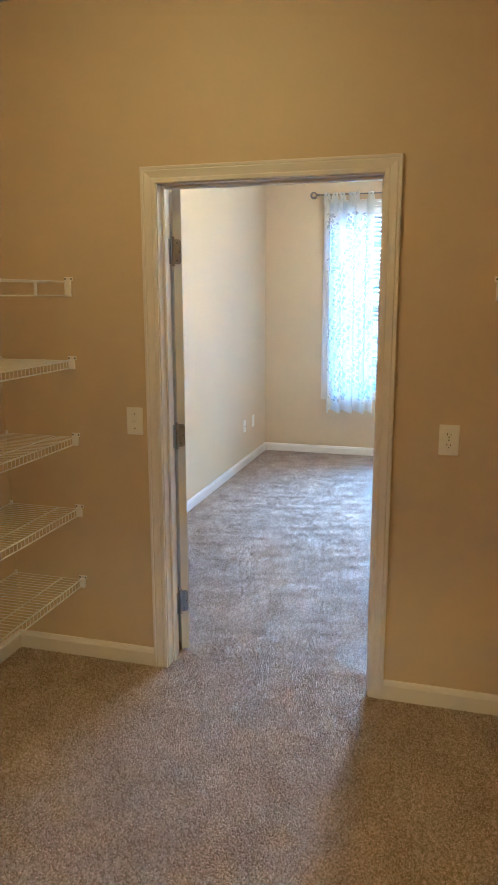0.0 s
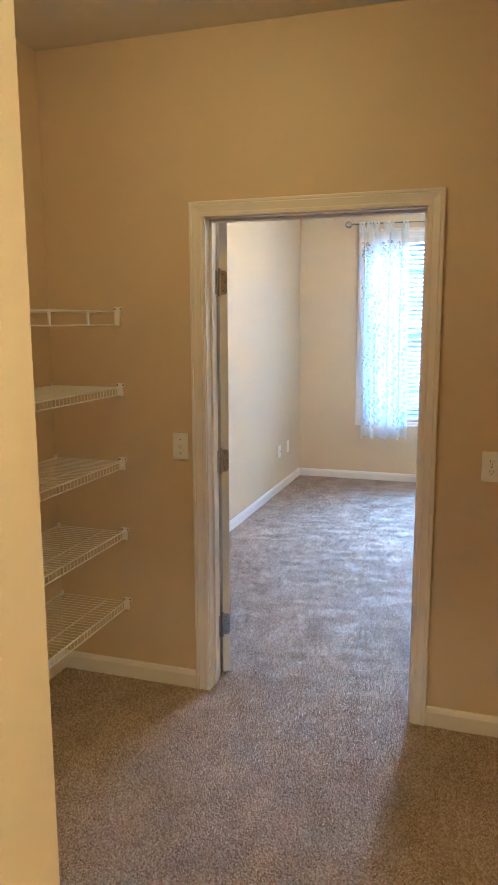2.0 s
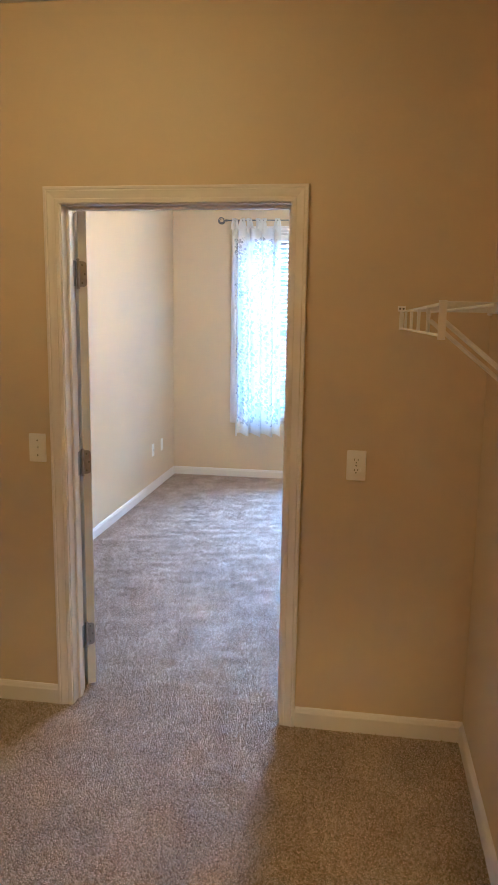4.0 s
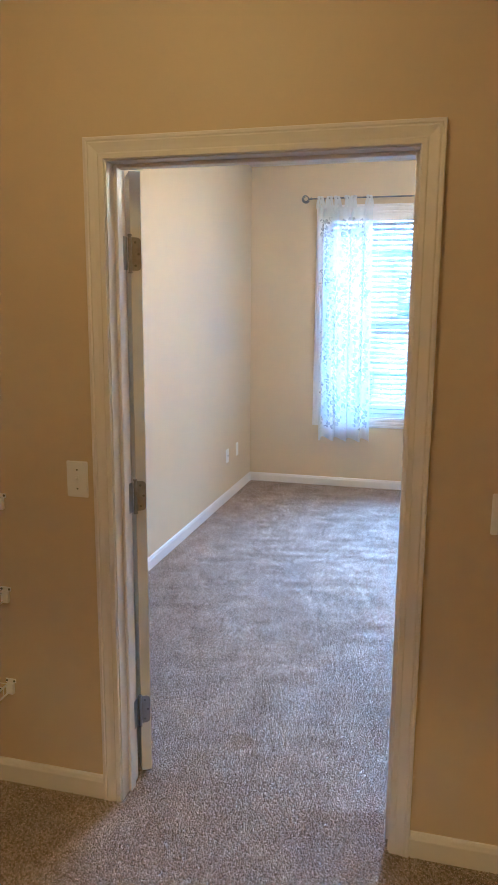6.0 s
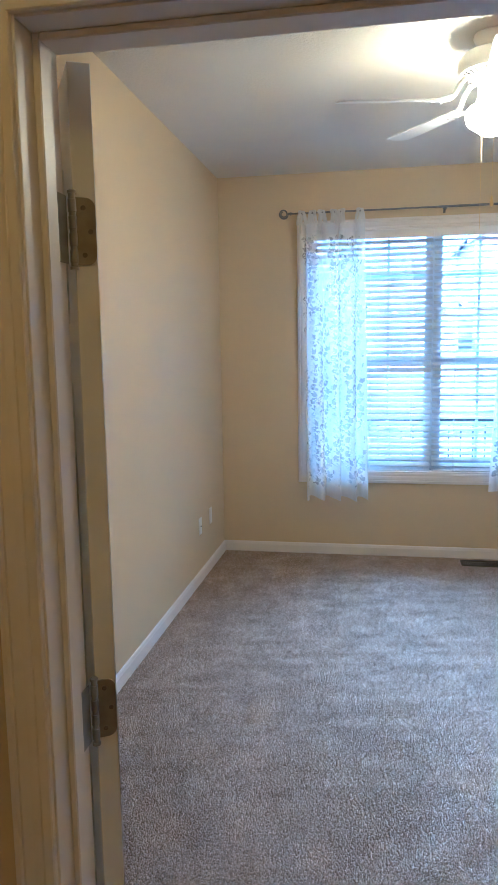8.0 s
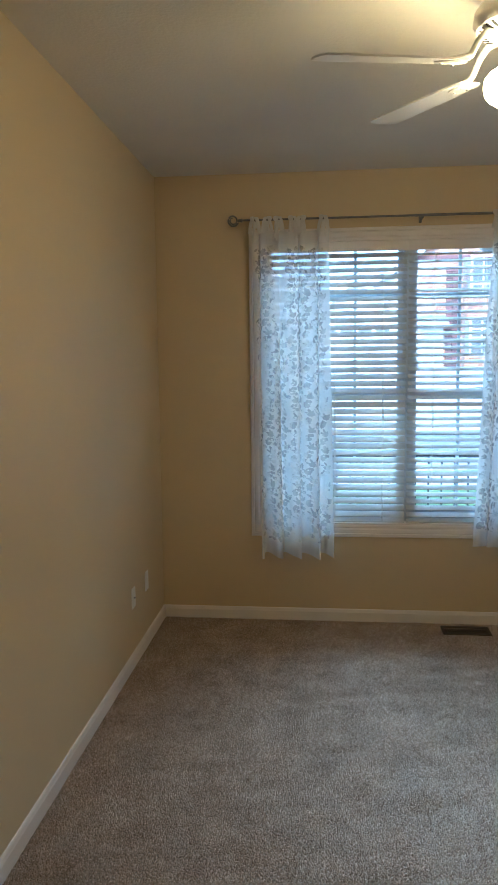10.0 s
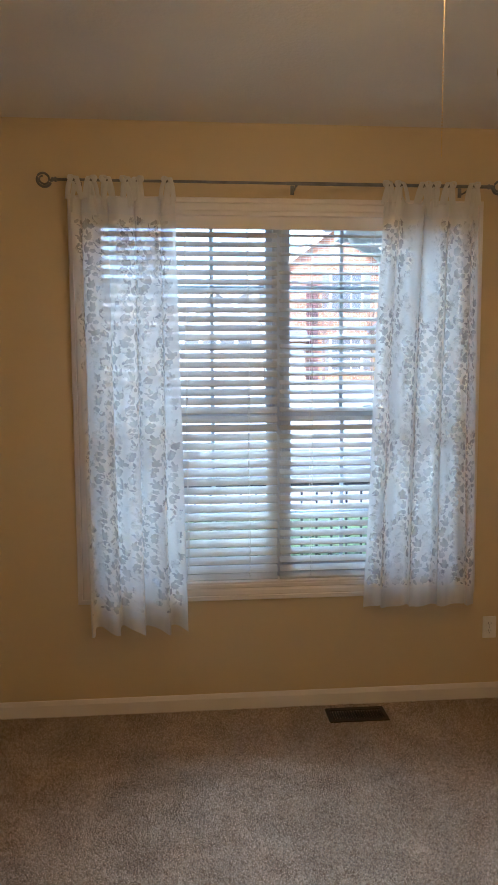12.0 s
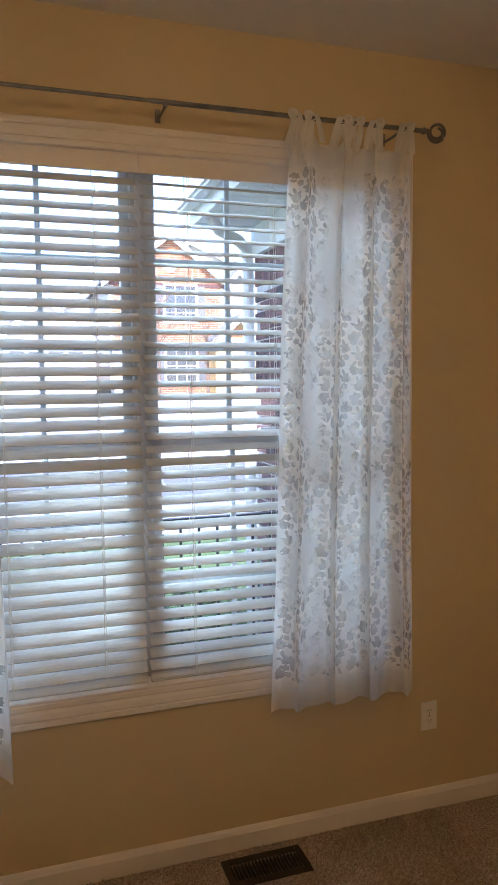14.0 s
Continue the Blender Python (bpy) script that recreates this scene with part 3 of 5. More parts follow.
def curtain(xt0, xt1, xb0, xb1, zt, zb, folds, seed, label, flare):
    rng = random.Random(seed)
    c = thing("curtain", label, "curtain", "sheer curtains at the window", "", ((xt0 + xt1) / 2, ROD_Y, ROD_Z))
    ox, oy, oz = c.location
    ph = [rng.uniform(0, 6.28) for _ in range(8)]

    def place(u, v, lift=0.0):
        """u across, v down; lift towards the room."""
        e = v ** flare
        x0, x1 = xt0 + (xb0 - xt0) * e, xt1 + (xb1 - xt1) * e
        du = 0.085 * math.sin(2 * math.pi * u * folds + ph[0] + 0.5 * math.sin(v * 3 + ph[1])) * (0.75 + 0.25 * v)
        x = x0 + (x1 - x0) * min(1, max(0, u + du * 0.6))
        depth = (0.026 + 0.014 * v) * math.sin(2 * math.pi * u * folds + ph[2] + 0.6 * math.sin(2.2 * v + ph[3]))
        depth += (0.004 + 0.004 * v) * math.sin(2 * math.pi * u * folds * 2.3 + ph[4] + v * 1.4)
        depth += 0.003 * math.sin(9 * v + ph[5] + 5 * u)
        z = zt + (zb - zt) * v
        z += (1 - v) ** 8 * -0.012 * abs(math.sin(math.pi * u * 5.0)) + v ** 6 * 0.012 * math.sin(2 * math.pi * u * folds + ph[6])
        return Vector((x - ox, ROD_Y + 0.016 + depth - lift - oy, z - oz))

    nu, nv = 110, 90
    V0, V1 = 0.035, 0.955
    def sheet(v0, v1, lift, rows):
        bm = bmesh.new()
        g = [[bm.verts.new(place(i / nu, v0 + (v1 - v0) * j / rows, lift)) for i in range(nu + 1)] for j in range(rows + 1)]
        for j in range(rows):
            for i in range(nu):
                bm.faces.new((g[j][i], g[j][i + 1], g[j + 1][i + 1], g[j + 1][i]))
        return bm
    part("sheer_panel", sheet(V0, V1, 0.0, nv), SHEER, c, "white see-through voile", True)
    part("heading", sheet(0.0, V0 + 0.003, 0.0012, 6), HEMCLOTH, c, "folded white heading", True)
    part("hem", sheet(V1 - 0.003, 1.0, 0.0012, 8), HEMCLOTH, c, "folded white hem", True)
    # woven leaf sprays
    W, H = max(xt1 - xt0, xb1 - xb0) * 1.35, zt - zb
    lv = bmesh.new()
    across, step = 0.047, 0.053
    for i in range(int(W / across)):
        for j in range(int(H * 0.92 / step) + 1):
            cu = (i + 0.5) * across / W
            cv = V0 + 0.008 + (j + (0.5 if i % 2 else 0.0) + rng.uniform(-0.06, 0.06)) * step / H
            lean = 32 if (i + j) % 2 else -32
            spray = [(0, 0.005, -0.008, lean), (1, -0.018 if lean > 0 else 0.018, -0.034, rng.uniform(0, 72)), (2, -0.014, 0.016, lean - 75), (2, 0.016, 0.012, lean + 60), (2, 0.004, -0.012, 180 + lean * 0.6)]
            for kind, dx, dz, rot in spray:
                a = radians(rot + rng.uniform(-14, 14))
                vs = []
                for px, pz in leaf_shape(rng, kind):
                    qx, qz = px * math.cos(a) - pz * math.sin(a) + dx, px * math.sin(a) + pz * math.cos(a) + dz
                    vs.append((cu + qx / W, cv - qz / H))
                if all(0.004 < p[0] < 0.996 and V0 + 0.004 < p[1] < V1 - 0.004 for p in vs):
                    lv.faces.new([lv.verts.new(place(p[0], p[1], 0.0009)) for p in vs])
    bmesh.ops.triangulate(lv, faces=lv.faces[:])
    part("leaf_weave", lv, LEAFCLOTH, c, "woven leaf sprays in the voile")
    # ties knotted over the rod
    n = 6
    spots = [0.03, 0.22, 0.40, 0.52, 0.68, 0.96] if seed == 1 else [0.02, 0.17, 0.36, 0.50, 0.68, 0.93]
    for k in range(n):
        u = spots[k]
        base_p = place(u, 0.006, 0.002)
        x, zb_ = base_p.x, base_p.z
        for strand in (-1, 1):
            lean = rng.uniform(0.014, 0.030) * strand
            path = [(x + lean * 1.3, base_p.y, zb_), (x + lean, -0.010, -0.030), (x + lean * 0.6, -0.0125, 0.0), (x + lean * 0.3, -0.007, 0.0145), (x, 0.004, 0.0165), (x - lean * 0.2, 0.0125, 0.0), (x - lean * 0.4, 0.011, -0.04), (x - lean, base_p.y + 0.003, zb_ - 0.002)]
            bm = bmesh.new()
            ribbon(bm, path, rng.uniform(0.017, 0.025), rng)
            part("tie", bm, HEMCLOTH, c, "", True)
        side = rng.choice((-1, 1))
        loop = bmesh.new()
        ribbon(loop, [(x, -0.014, 0.004), (x + side * 0.016, -0.020, 0.018), (x + side * 0.026, -0.018, 0.006), (x + side * 0.016, -0.016, -0.014), (x - side * 0.004, -0.017, -0.008)], rng.uniform(0.012, 0.018), rng)
        part("tie", loop, HEMCLOTH, c, "", True)
        for tail in range(rng.randint(1, 3)):
            sx = rng.uniform(-0.022, 0.022)
            ln_ = rng.uniform(0.07, 0.13)
            bm = bmesh.new()
            ribbon(bm, [(x, -0.0135, -0.012), (x + sx * 0.5, -0.018, -0.035), (x + sx, -0.017, -0.035 - ln_ * 0.5), (x + sx * 1.5, -0.013, -0.035 - ln_)], rng.uniform(0.011, 0.015), rng)
            part("tie", bm, HEMCLOTH, c, "", True)
    return c


def ribbon(bm, path, w, rng):
    """A soft flat tape along a path, smoothed."""
    pts = [Vector(p) for p in path]
    fine = []
    for i in range(len(pts) - 1):
        p0, p1, p2, p3 = pts[max(i - 1, 0)], pts[i], pts[i + 1], pts[min(i + 2, len(pts) - 1)]
        for k in range(5):
            t = k / 5
            fine.append(0.5 * ((2 * p1) + (p2 - p0) * t + (2 * p0 - 5 * p1 + 4 * p2 - p3) * t * t + (3 * p1 - p0 - 3 * p2 + p3) * t ** 3))
    fine.append(pts[-1])
    tw = rng.uniform(-0.5, 0.5)
    rows = []
    for k, p in enumerate(fine):
        a = tw * k / len(fine) * 2
        s = Vector((math.cos(a), math.sin(a) * 0.6, 0)) * w / 2
        rows.append([bm.verts.new(p + s * f + Vector((0, -0.0015 * (1 - f * f), 0))) for f in (-1, -0.5, 0, 0.5, 1)])
    for q, s in zip(rows, rows[1:]):
        for k in range(4):
            bm.faces.new((q[k], q[k + 1], s[k + 1], s[k]))


curtain(-0.066, 0.410, -0.030, 0.446, 2.488, 0.462, 4.0, 1, "white sheer tie-top curtain with a woven leaf pattern", 1.0)
curtain(1.390, 1.848, 1.308, 1.872, 2.490, 0.540, 4.0, 2, "white sheer tie-top curtain flaring towards its hem", 0.8)


# ---- ceiling fan ----
FX, FY = 0.972, 2.360


def fan():
    f = thing("ceiling_fan", "white five-blade ceiling fan with a lit opal globe", "ceiling fan", at=(FX, FY, BZ))
    D = -BZ
    part("canopy", lathe(bmesh.new(), [(0, 0), (0.075, 0), (0.078, -0.012), (0.060, -0.050), (0.020, -0.062), (0, -0.062)], 32), FANW, f, "", True)
    hs = lathe(bmesh.new(), [(0, -0.055), (0.05, -0.056), (0.115, -0.075), (0.135, -0.100), (0.138, -0.130), (0.128, -0.150), (0.085, -0.166), (0, -0.168)], 40)
    housing = part("motor_housing", hs, FANW, f, "", True)
    for k in range(30):
        a = 2 * math.pi * k / 30
        sl = boxed(0.094, 0.122, -0.0035, 0.0035, -0.001, 0.001)
        bmesh.ops.transform(sl, verts=sl.verts[:], matrix=Matrix.Rotation(a, 4, "Z") @ pose(0, 0, 0, 0, 0, 0) @ Matrix.Translation((0, 0, -0.0585 - 0.1)) @ Matrix.Translation((0.108, 0, 0)) @ Matrix.Rotation(radians(-21), 4, "Y") @ Matrix.Translation((-0.108, 0, 0)))
        part("vent_slot", sl, DARK, housing)
    part("switch_housing", lathe(bmesh.new(), [(0, -0.168), (0.052, -0.170), (0.055, -0.180), (0.055, -0.246), (0.060, -0.250), (0.058, -0.256), (0.062, -0.260), (0.062, -0.270), (0, -0.271)], 32), FANW, f, "", True)
    part("light_shade", lathe(bmesh.new(), [(0.056, -0.268), (0.066, -0.271), (0.088, -0.281), (0.100, -0.296), (0.103, -0.318), (0.098, -0.340), (0.085, -0.356), (0.069, -0.366), (0.056, -0.376), (0.038, -0.390), (0.015, -0.399), (0, -0.400)], 40), GLOBE, f, "lit opal schoolhouse glass", True)
    for k in range(5):
        ang = 124.8 + 72 * k
        R = Matrix.Rotation(radians(ang), 4, "Z")
        bl = bmesh.new()
        outline = [(0.190, -0.036), (0.198, -0.044), (0.30, -0.055), (0.58, -0.066), (0.645, -0.064), (0.660, -0.045), (0.664, 0.0), (0.658, 0.045), (0.642, 0.064), (0.58, 0.066), (0.30, 0.055), (0.198, 0.044), (0.190, 0.036)]
        top = [bl.verts.new((x, y, 0.003)) for x, y in outline]
        bot = [bl.verts.new((x, y, -0.003)) for x, y in outline]
        bl.faces.new(top), bl.faces.new(list(reversed(bot)))
        for i in range(len(outline)):
            j = (i + 1) % len(outline)
            bl.faces.new((top[i], bot[i], bot[j], top[j]))
        pitch = Matrix.Rotation(radians((-5, -14, -11, -12, -11)[k]), 4, "X")
        lift = Matrix.Translation((0, 0, -0.250)) @ pitch
        droop = Matrix.Rotation(radians((-0.4, 2.4, 0.6, -0.8, 0.4)[k]), 4, "Y")
        R = R @ droop
        bmesh.ops.transform(bl, verts=bl.verts[:], matrix=R @ lift)
        blade = part("blade", bl, FANW, f, "flat white blade")
        arm = bmesh.new()
        tube(arm, [(0.090, 0, -0.160), (0.120, 0.004, -0.166), (0.150, 0.010, -0.195), (0.175, 0.012, -0.238), (0.215, 0.010, -0.248), (0.25, 0.004, -0.252)], [0.012, 0.011, 0.010, 0.010, 0.010, 0.008], 10)
        foot = lathe(bmesh.new(), [(0, -0.003), (0.9, -0.003), (1.0, -0.001), (1.0, 0.002), (0, 0.002)], 20)
        bmesh.ops.transform(foot, verts=foot.verts[:], matrix=Matrix.Translation((0.238, 0, -0.2555)) @ pitch @ Matrix.Diagonal((0.052, 0.030, 1, 1)))
        bmesh.ops.transform(arm, verts=arm.verts[:], matrix=R)
        part("blade_arm", arm, FANW, blade, "", True)
        bmesh.ops.transform(foot, verts=foot.verts[:], matrix=R)
        part("arm_foot", foot, FANW, blade, "", True)
        for sx, sy in ((0.225, -0.014), (0.225, 0.014), (0.268, 0.0)):
            sc = lathe(bmesh.new(), [(0, -0.2620), (0.004, -0.2615), (0.005, -0.2595), (0, -0.2595)], 8, (sx, sy, 0))
            bmesh.ops.transform(sc, verts=sc.verts[:], matrix=R)
            part("screw", sc, STEEL, blade)
    for cx, cy, zend, fob in ((-0.021, 0.114, 2.10, False), (-0.004, -0.116, 2.20, True)):
        ch = bmesh.new()
        z = -0.262
        rr = math.hypot(cx, cy)
        tube(ch, [(cx * 0.058 / rr, cy * 0.058 / rr, -0.215), (cx * 0.09 / rr, cy * 0.09 / rr, -0.232), (cx, cy, z), (cx, cy, zend + D)], 0.0005, 5)
        cnt = int((z - zend - D) / 0.0062)
        for k in range(cnt):
            zz = z - 0.0062 * (k + 0.5)
            lathe(ch, [(0, -0.0017), (0.0012, -0.0011), (0.0016, 0), (0.0012, 0.0011), (0, 0.0017)], 7, (cx, cy, zz))
        chain = part("pull_chain", ch, BRASS, f, "brass bead pull chain", True)
        if fob:
            part("fob", lathe(bmesh.new(), [(0, 0.0), (0.004, -0.002), (0.0055, -0.014), (0.008, -0.034), (0.006, -0.043), (0, -0.045)], 14, (cx, cy, zend + D)), BRASS, chain, "", True)


fan()


# ---- closet shelves ----
def wire_shelf(y0, y1, x_wall, x_front, z, lip, dense, label, braces=(), cap=False):
    """A coated wire shelf along a side wall; z is its deck, lip the depth of its front edge."""
    s = thing("wire_shelf", label, "wire shelf", "closet wire shelves", "", (x_wall, y1, z))
    sg = 1 if x_front > x_wall else -1
    d = abs(x_front - x_wall)
    n = int((y1 - y0) / 0.0254)
    deck = bmesh.new()
    for k in range(n + 1):
        y = -0.012 - k * 0.0254
        if y < y0 - y1:
            break
        pts = [(sg * 0.004, y, 0.003), (sg * d, y, 0.003)]
        if dense:
            pts += [(sg * (d + 0.003), y, 0.0), (sg * (d + 0.003), y, -lip)]
        tube(deck, pts, 0.00145, 6)
    part("wire_deck", deck, WIRE, s, "", True)
    rails = [(0.004, 0.0), (d * 0.72, -0.001), (d, 0.0)] + ([(d + 0.003, -lip)] if not dense else [(d + 0.003, -lip), (d + 0.001, 0.0)])
    for x, zz in rails:
        part("rail", tube(bmesh.new(), [(sg * x, -0.004, zz), (sg * x, y0 - y1, zz)], 0.0030, 8), WIRE, s, "", True)
    if not dense:
        y = -0.235
        while y > y0 - y1:
            part("lip_strut", boxed(sg * d - 0.004, sg * d + 0.004, y - 0.006, y + 0.006, -lip, 0.0, 0.001), WIRE, s)
            y -= 0.27
    # end bracket on the far wall
    b = bmesh.new()
    e = 0.0 if cap else 0.016
    box(b, sg * (d - 0.010), sg * (d + 0.014 + e), -0.004, 0.0, 0.004, 0.020, 0.002)
    box(b, sg * (d - 0.004), sg * (d + 0.007 + e), -0.014, 0.0, -lip - 0.004, 0.005, 0.002)
    br = part("end_bracket", b, PLASTIC, s, "white plastic end bracket")
    for x in (d - 0.004, d + 0.008 + e):
        part("screw", screw_head(sg * x, -0.005, 0.012), IRON, br)
    k = bmesh.new()
    box(k, 0, sg * 0.012, -0.012, 0.0, -0.006, 0.014, 0.002)
    part("wall_clip", k, PLASTIC, s)
    for yb in braces:
        bb = bmesh.new()
        tube(bb, [(sg * (d - 0.004), yb - y1, -0.03), (sg * 0.012, yb - y1, -0.27), (sg * 0.003, yb - y1, -0.30)], 0.0048, 8)
        box(bb, 0, sg * 0.004, yb - y1 - 0.008, yb - y1 + 0.008, -0.33, -0.27, 0.001)
        part("support_brace", bb, WIRE, s, "white diagonal brace", True)
    if cap:
        part("end_cap", boxed(sg * (d - 0.002), sg * (d + 0.007), y0 - y1 - 0.003, y0 - y1 + 0.006, -lip - 0.005, 0.004, 0.002, 2), PLASTIC, s)
    return s


def screw_head(x, y, z, r=0.004):
    bm = bmesh.new()
    bmesh.ops.create_cone(bm, cap_ends=True, segments=10, radius1=r, radius2=r * 0.8, depth=0.002, matrix=pose(x, y, z, 90, 0, 0))
    return bm


for z in (1.340, 1.013, 0.694, 0.366):
    wire_shelf(-2.17, 0.0, CX0, -0.345, z, 0.030, True, "white coated wire shelf fixed along the closet wall")
wire_shelf(-2.17, 0.0, CX0, -0.345, 1.664, 0.055, False, "white wire hanging shelf fixed high on the closet wall", (-0.6, -1.6))
wire_shelf(-1.35, 0.0, CX1, 1.346, 1.650, 0.057, False, "short white wire hanging shelf with diagonal braces", (-1.31, -1.05), True)


# ---- switch and outlet plates ----
def plate_body(w=0.072, h=0.115):
    return boxed(-w / 2, w / 2, -0.0055, 0.0, -h / 2, h / 2, 0.0025, 2)


def switch(m):
    p = thing("light_switch", "ivory toggle light switch on the closet wall", "light switch")
    body = part("cover_plate", plate_body(), PLASTIC, p)
    part("toggle_frame", boxed(-0.006, 0.006, -0.0068, -0.0052, -0.0125, 0.0125, 0.0005), PLASTIC, body)
    tg = boxed(-0.0045, 0.0045, -0.016, -0.004, -0.004, 0.004, 0.0012)
    bmesh.ops.rotate(tg, verts=tg.verts[:], cent=(0, -0.004, 0), matrix=Matrix.Rotation(radians(-28), 3, "X"))
    part("toggle", tg, PLASTIC, p)
    for z in (0.030, -0.030):
        part("screw", screw_head(0, -0.006, z, 0.0032), IRON, p)
    p.matrix_basis = m
    return p


def outlet(m, label):
    p = thing("wall_outlet", label, "outlet", "duplex wall outlets")
    body = part("cover_plate", plate_body(), PLASTIC, p)
    for z in (0.0195, -0.0195):
        bm = bmesh.new()
        pts = []
        for k in range(24):
            a = 2 * math.pi * k / 24
            pts.append((0.0172 * math.cos(a), max(-0.0135, min(0.0135, 0.0172 * math.sin(a)))))
        f = [bm.verts.new((x, -0.0078, z + q)) for x, q in pts]
        g = [bm.verts.new((x * 1.03, -0.005, z + q * 1.03)) for x, q in pts]
        bm.faces.new(f)
        for k in range(24):
            bm.faces.new((f[k], f[(k + 1) % 24], g[(k + 1) % 24], g[k]))
        rec = part("receptacle", bm, PLASTIC, p)
        for x, hh in ((-0.0064, 0.0042), (0.0064, 0.0034)):
            part("slot", boxed(x - 0.0012, x + 0.0012, -0.0085, -0.0070, z + 0.003 - hh, z + 0.003 + hh), DARK, rec)
        part("slot", boxed(-0.0022, 0.0022, -0.0085, -0.0070, z - 0.0098, z - 0.0055, 0.001), DARK, rec)
    part("screw", screw_head(0, -0.006, 0, 0.003), IRON, p)
    p.matrix_basis = m
    return p


def blank(m, hole, label):
    p = thing("wall_plate", label, "wall plate", "low plates on the bedroom wall")
    part("cover_plate", plate_body(0.072, 0.118), PLASTIC, p)
    if hole:
        part("jack", jack(), STEEL, p)
    for z in (0.042, -0.042):
        part("screw", screw_head(0, -0.006, z, 0.003), PLASTIC, p)
    p.matrix_basis = m
    return p


def jack():
    bm = bmesh.new()
    bmesh.ops.create_cone(bm, cap_ends=True, segments=12, radius1=0.0048, radius2=0.0042, depth=0.010, matrix=pose(0, -0.009, 0, 90, 0, 0))
    return bm


switch(pose(-0.0575, 0.0, 1.097))
outlet(pose(1.205, 0.0, 1.082), "ivory duplex outlet high on the closet wall")
outlet(pose(1.992, BY1, 0.378), "ivory duplex outlet low beside the window")
blank(pose(BX0, 4.10, 0.392, 0, 0, 90), False, "ivory blank plate low on the bedroom wall")
blank(pose(BX0, 3.793, 0.388, 0, 0, 90), True, "ivory cable jack plate low on the bedroom wall")


# ---- floor register ----
def register():
    x0, x1, y0, y1 = 1.122, 1.418, 4.369, 4.514
    r = thing("floor_register", "brown slotted metal floor register in the carpet", "floor register", at=(1.27, 4.4415, 0.0))
    fr = slab("z", 0.0, 0.005, (x0 - 1.27, x1 - 1.27), (y0 - 4.4415, y1 - 4.4415), [(x0 - 1.27 + 0.022, x1 - 1.27 - 0.022, y0 - 4.4415 + 0.026, y1 - 4.4415 - 0.026)])
    bmesh.ops.bevel(fr, geom=[e for e in fr.edges if all(v.co.z > 0.004 for v in e.verts)], offset=0.002, segments=1, affect="EDGES")
    part("register_frame", fr, BRONZE, r)
    n = 19
    for k in range(n):
        x = x0 - 1.27 + 0.022 + (x1 - x0 - 0.044) * (k + 0.5) / n
        part("louvre", boxed(x - 0.0028, x + 0.0028, y0 - 4.4415 + 0.026, y1 - 4.4415 - 0.026, -0.010, 0.0035, 0.0006), BRONZE, r)
    part("duct", boxed(x0 - 1.27 + 0.02, x1 - 1.27 - 0.02, y0 - 4.4415 + 0.04, y1 - 4.4415 - 0.036, -0.2, -0.06), DARK, r)


register()


# ---- ceiling lamps out of sight above the closet and the hall ----
def flush_lamp(x, y, z, dome, label):
    l = thing("ceiling_lamp", label, "ceiling lamp", at=(x, y, z))
    part("base", lathe(bmesh.new(), [(0, 0), (0.125, 0), (0.130, -0.012), (0.120, -0.028), (0, -0.028)], 32), FANW, l, "", True)
    part("shade", lathe(bmesh.new(), [(0.118, -0.028), (0.120, -0.05), (0.105, -0.085), (0.07, -0.108), (0.03, -0.118), (0, -0.12)], 32), dome, l, "lit opal glass dome", True)


flush_lamp(0.28, -1.05, CZ, DOME_C, "lit opal dome lamp on the closet ceiling")
flush_lamp(1.65, -3.35, CZ, DOME_H, "lit opal dome lamp on the hall ceiling")


# ---- outdoors ----
GZ = -0.35
GRASS = varied("lawn_grass", (0.10, 0.16, 0.05), 0.9, 1.2, 0.35, 60, 0.8, 0.03)
CONC = varied("pale_concrete", (0.36, 0.345, 0.32), 0.85, 0.8, 0.12, 40, 0.3, 0.004)
ASPH = varied("grey_asphalt", (0.14, 0.14, 0.145), 0.9, 0.5, 0.15, 80, 0.5, 0.006)
PLANKP = varied("painted_porch_floor", (0.30, 0.31, 0.33), 0.6, 3.0, 0.1, 80, 0.1, 0.001)
RAILP = varied("black_rail_paint", (0.03, 0.032, 0.035), 0.4, 8, 0.15, 80, 0.05, 0.0005)
ROOFM = varied("grey_roof_shingle", (0.17, 0.17, 0.18), 0.9, 1.5, 0.2, 12, 0.6, 0.01)
SIDING = varied("pale_siding", (0.56, 0.53, 0.47), 0.7, 0.6, 0.06, 20, 0.2, 0.004)
WHITEP = varied("white_exterior_paint", (0.78, 0.78, 0.76), 0.5, 2.0, 0.04, 30, 0.08, 0.001)
MORTAR = varied("pale_mortar", (0.52, 0.49, 0.45), 0.95, 3.0, 0.1, 60, 0.3, 0.002)
PANED = mat("grey_far_glass", (0.08, 0.085, 0.09), 0.08)
HEDGE = varied("clipped_hedge_leaf", (0.06, 0.11, 0.035), 0.7, 5.0, 0.4, 40, 0.4, 0.004)
BARK = varied("brown_bark", (0.16, 0.11, 0.08), 0.9, 6.0, 0.25, 40, 0.6, 0.006)


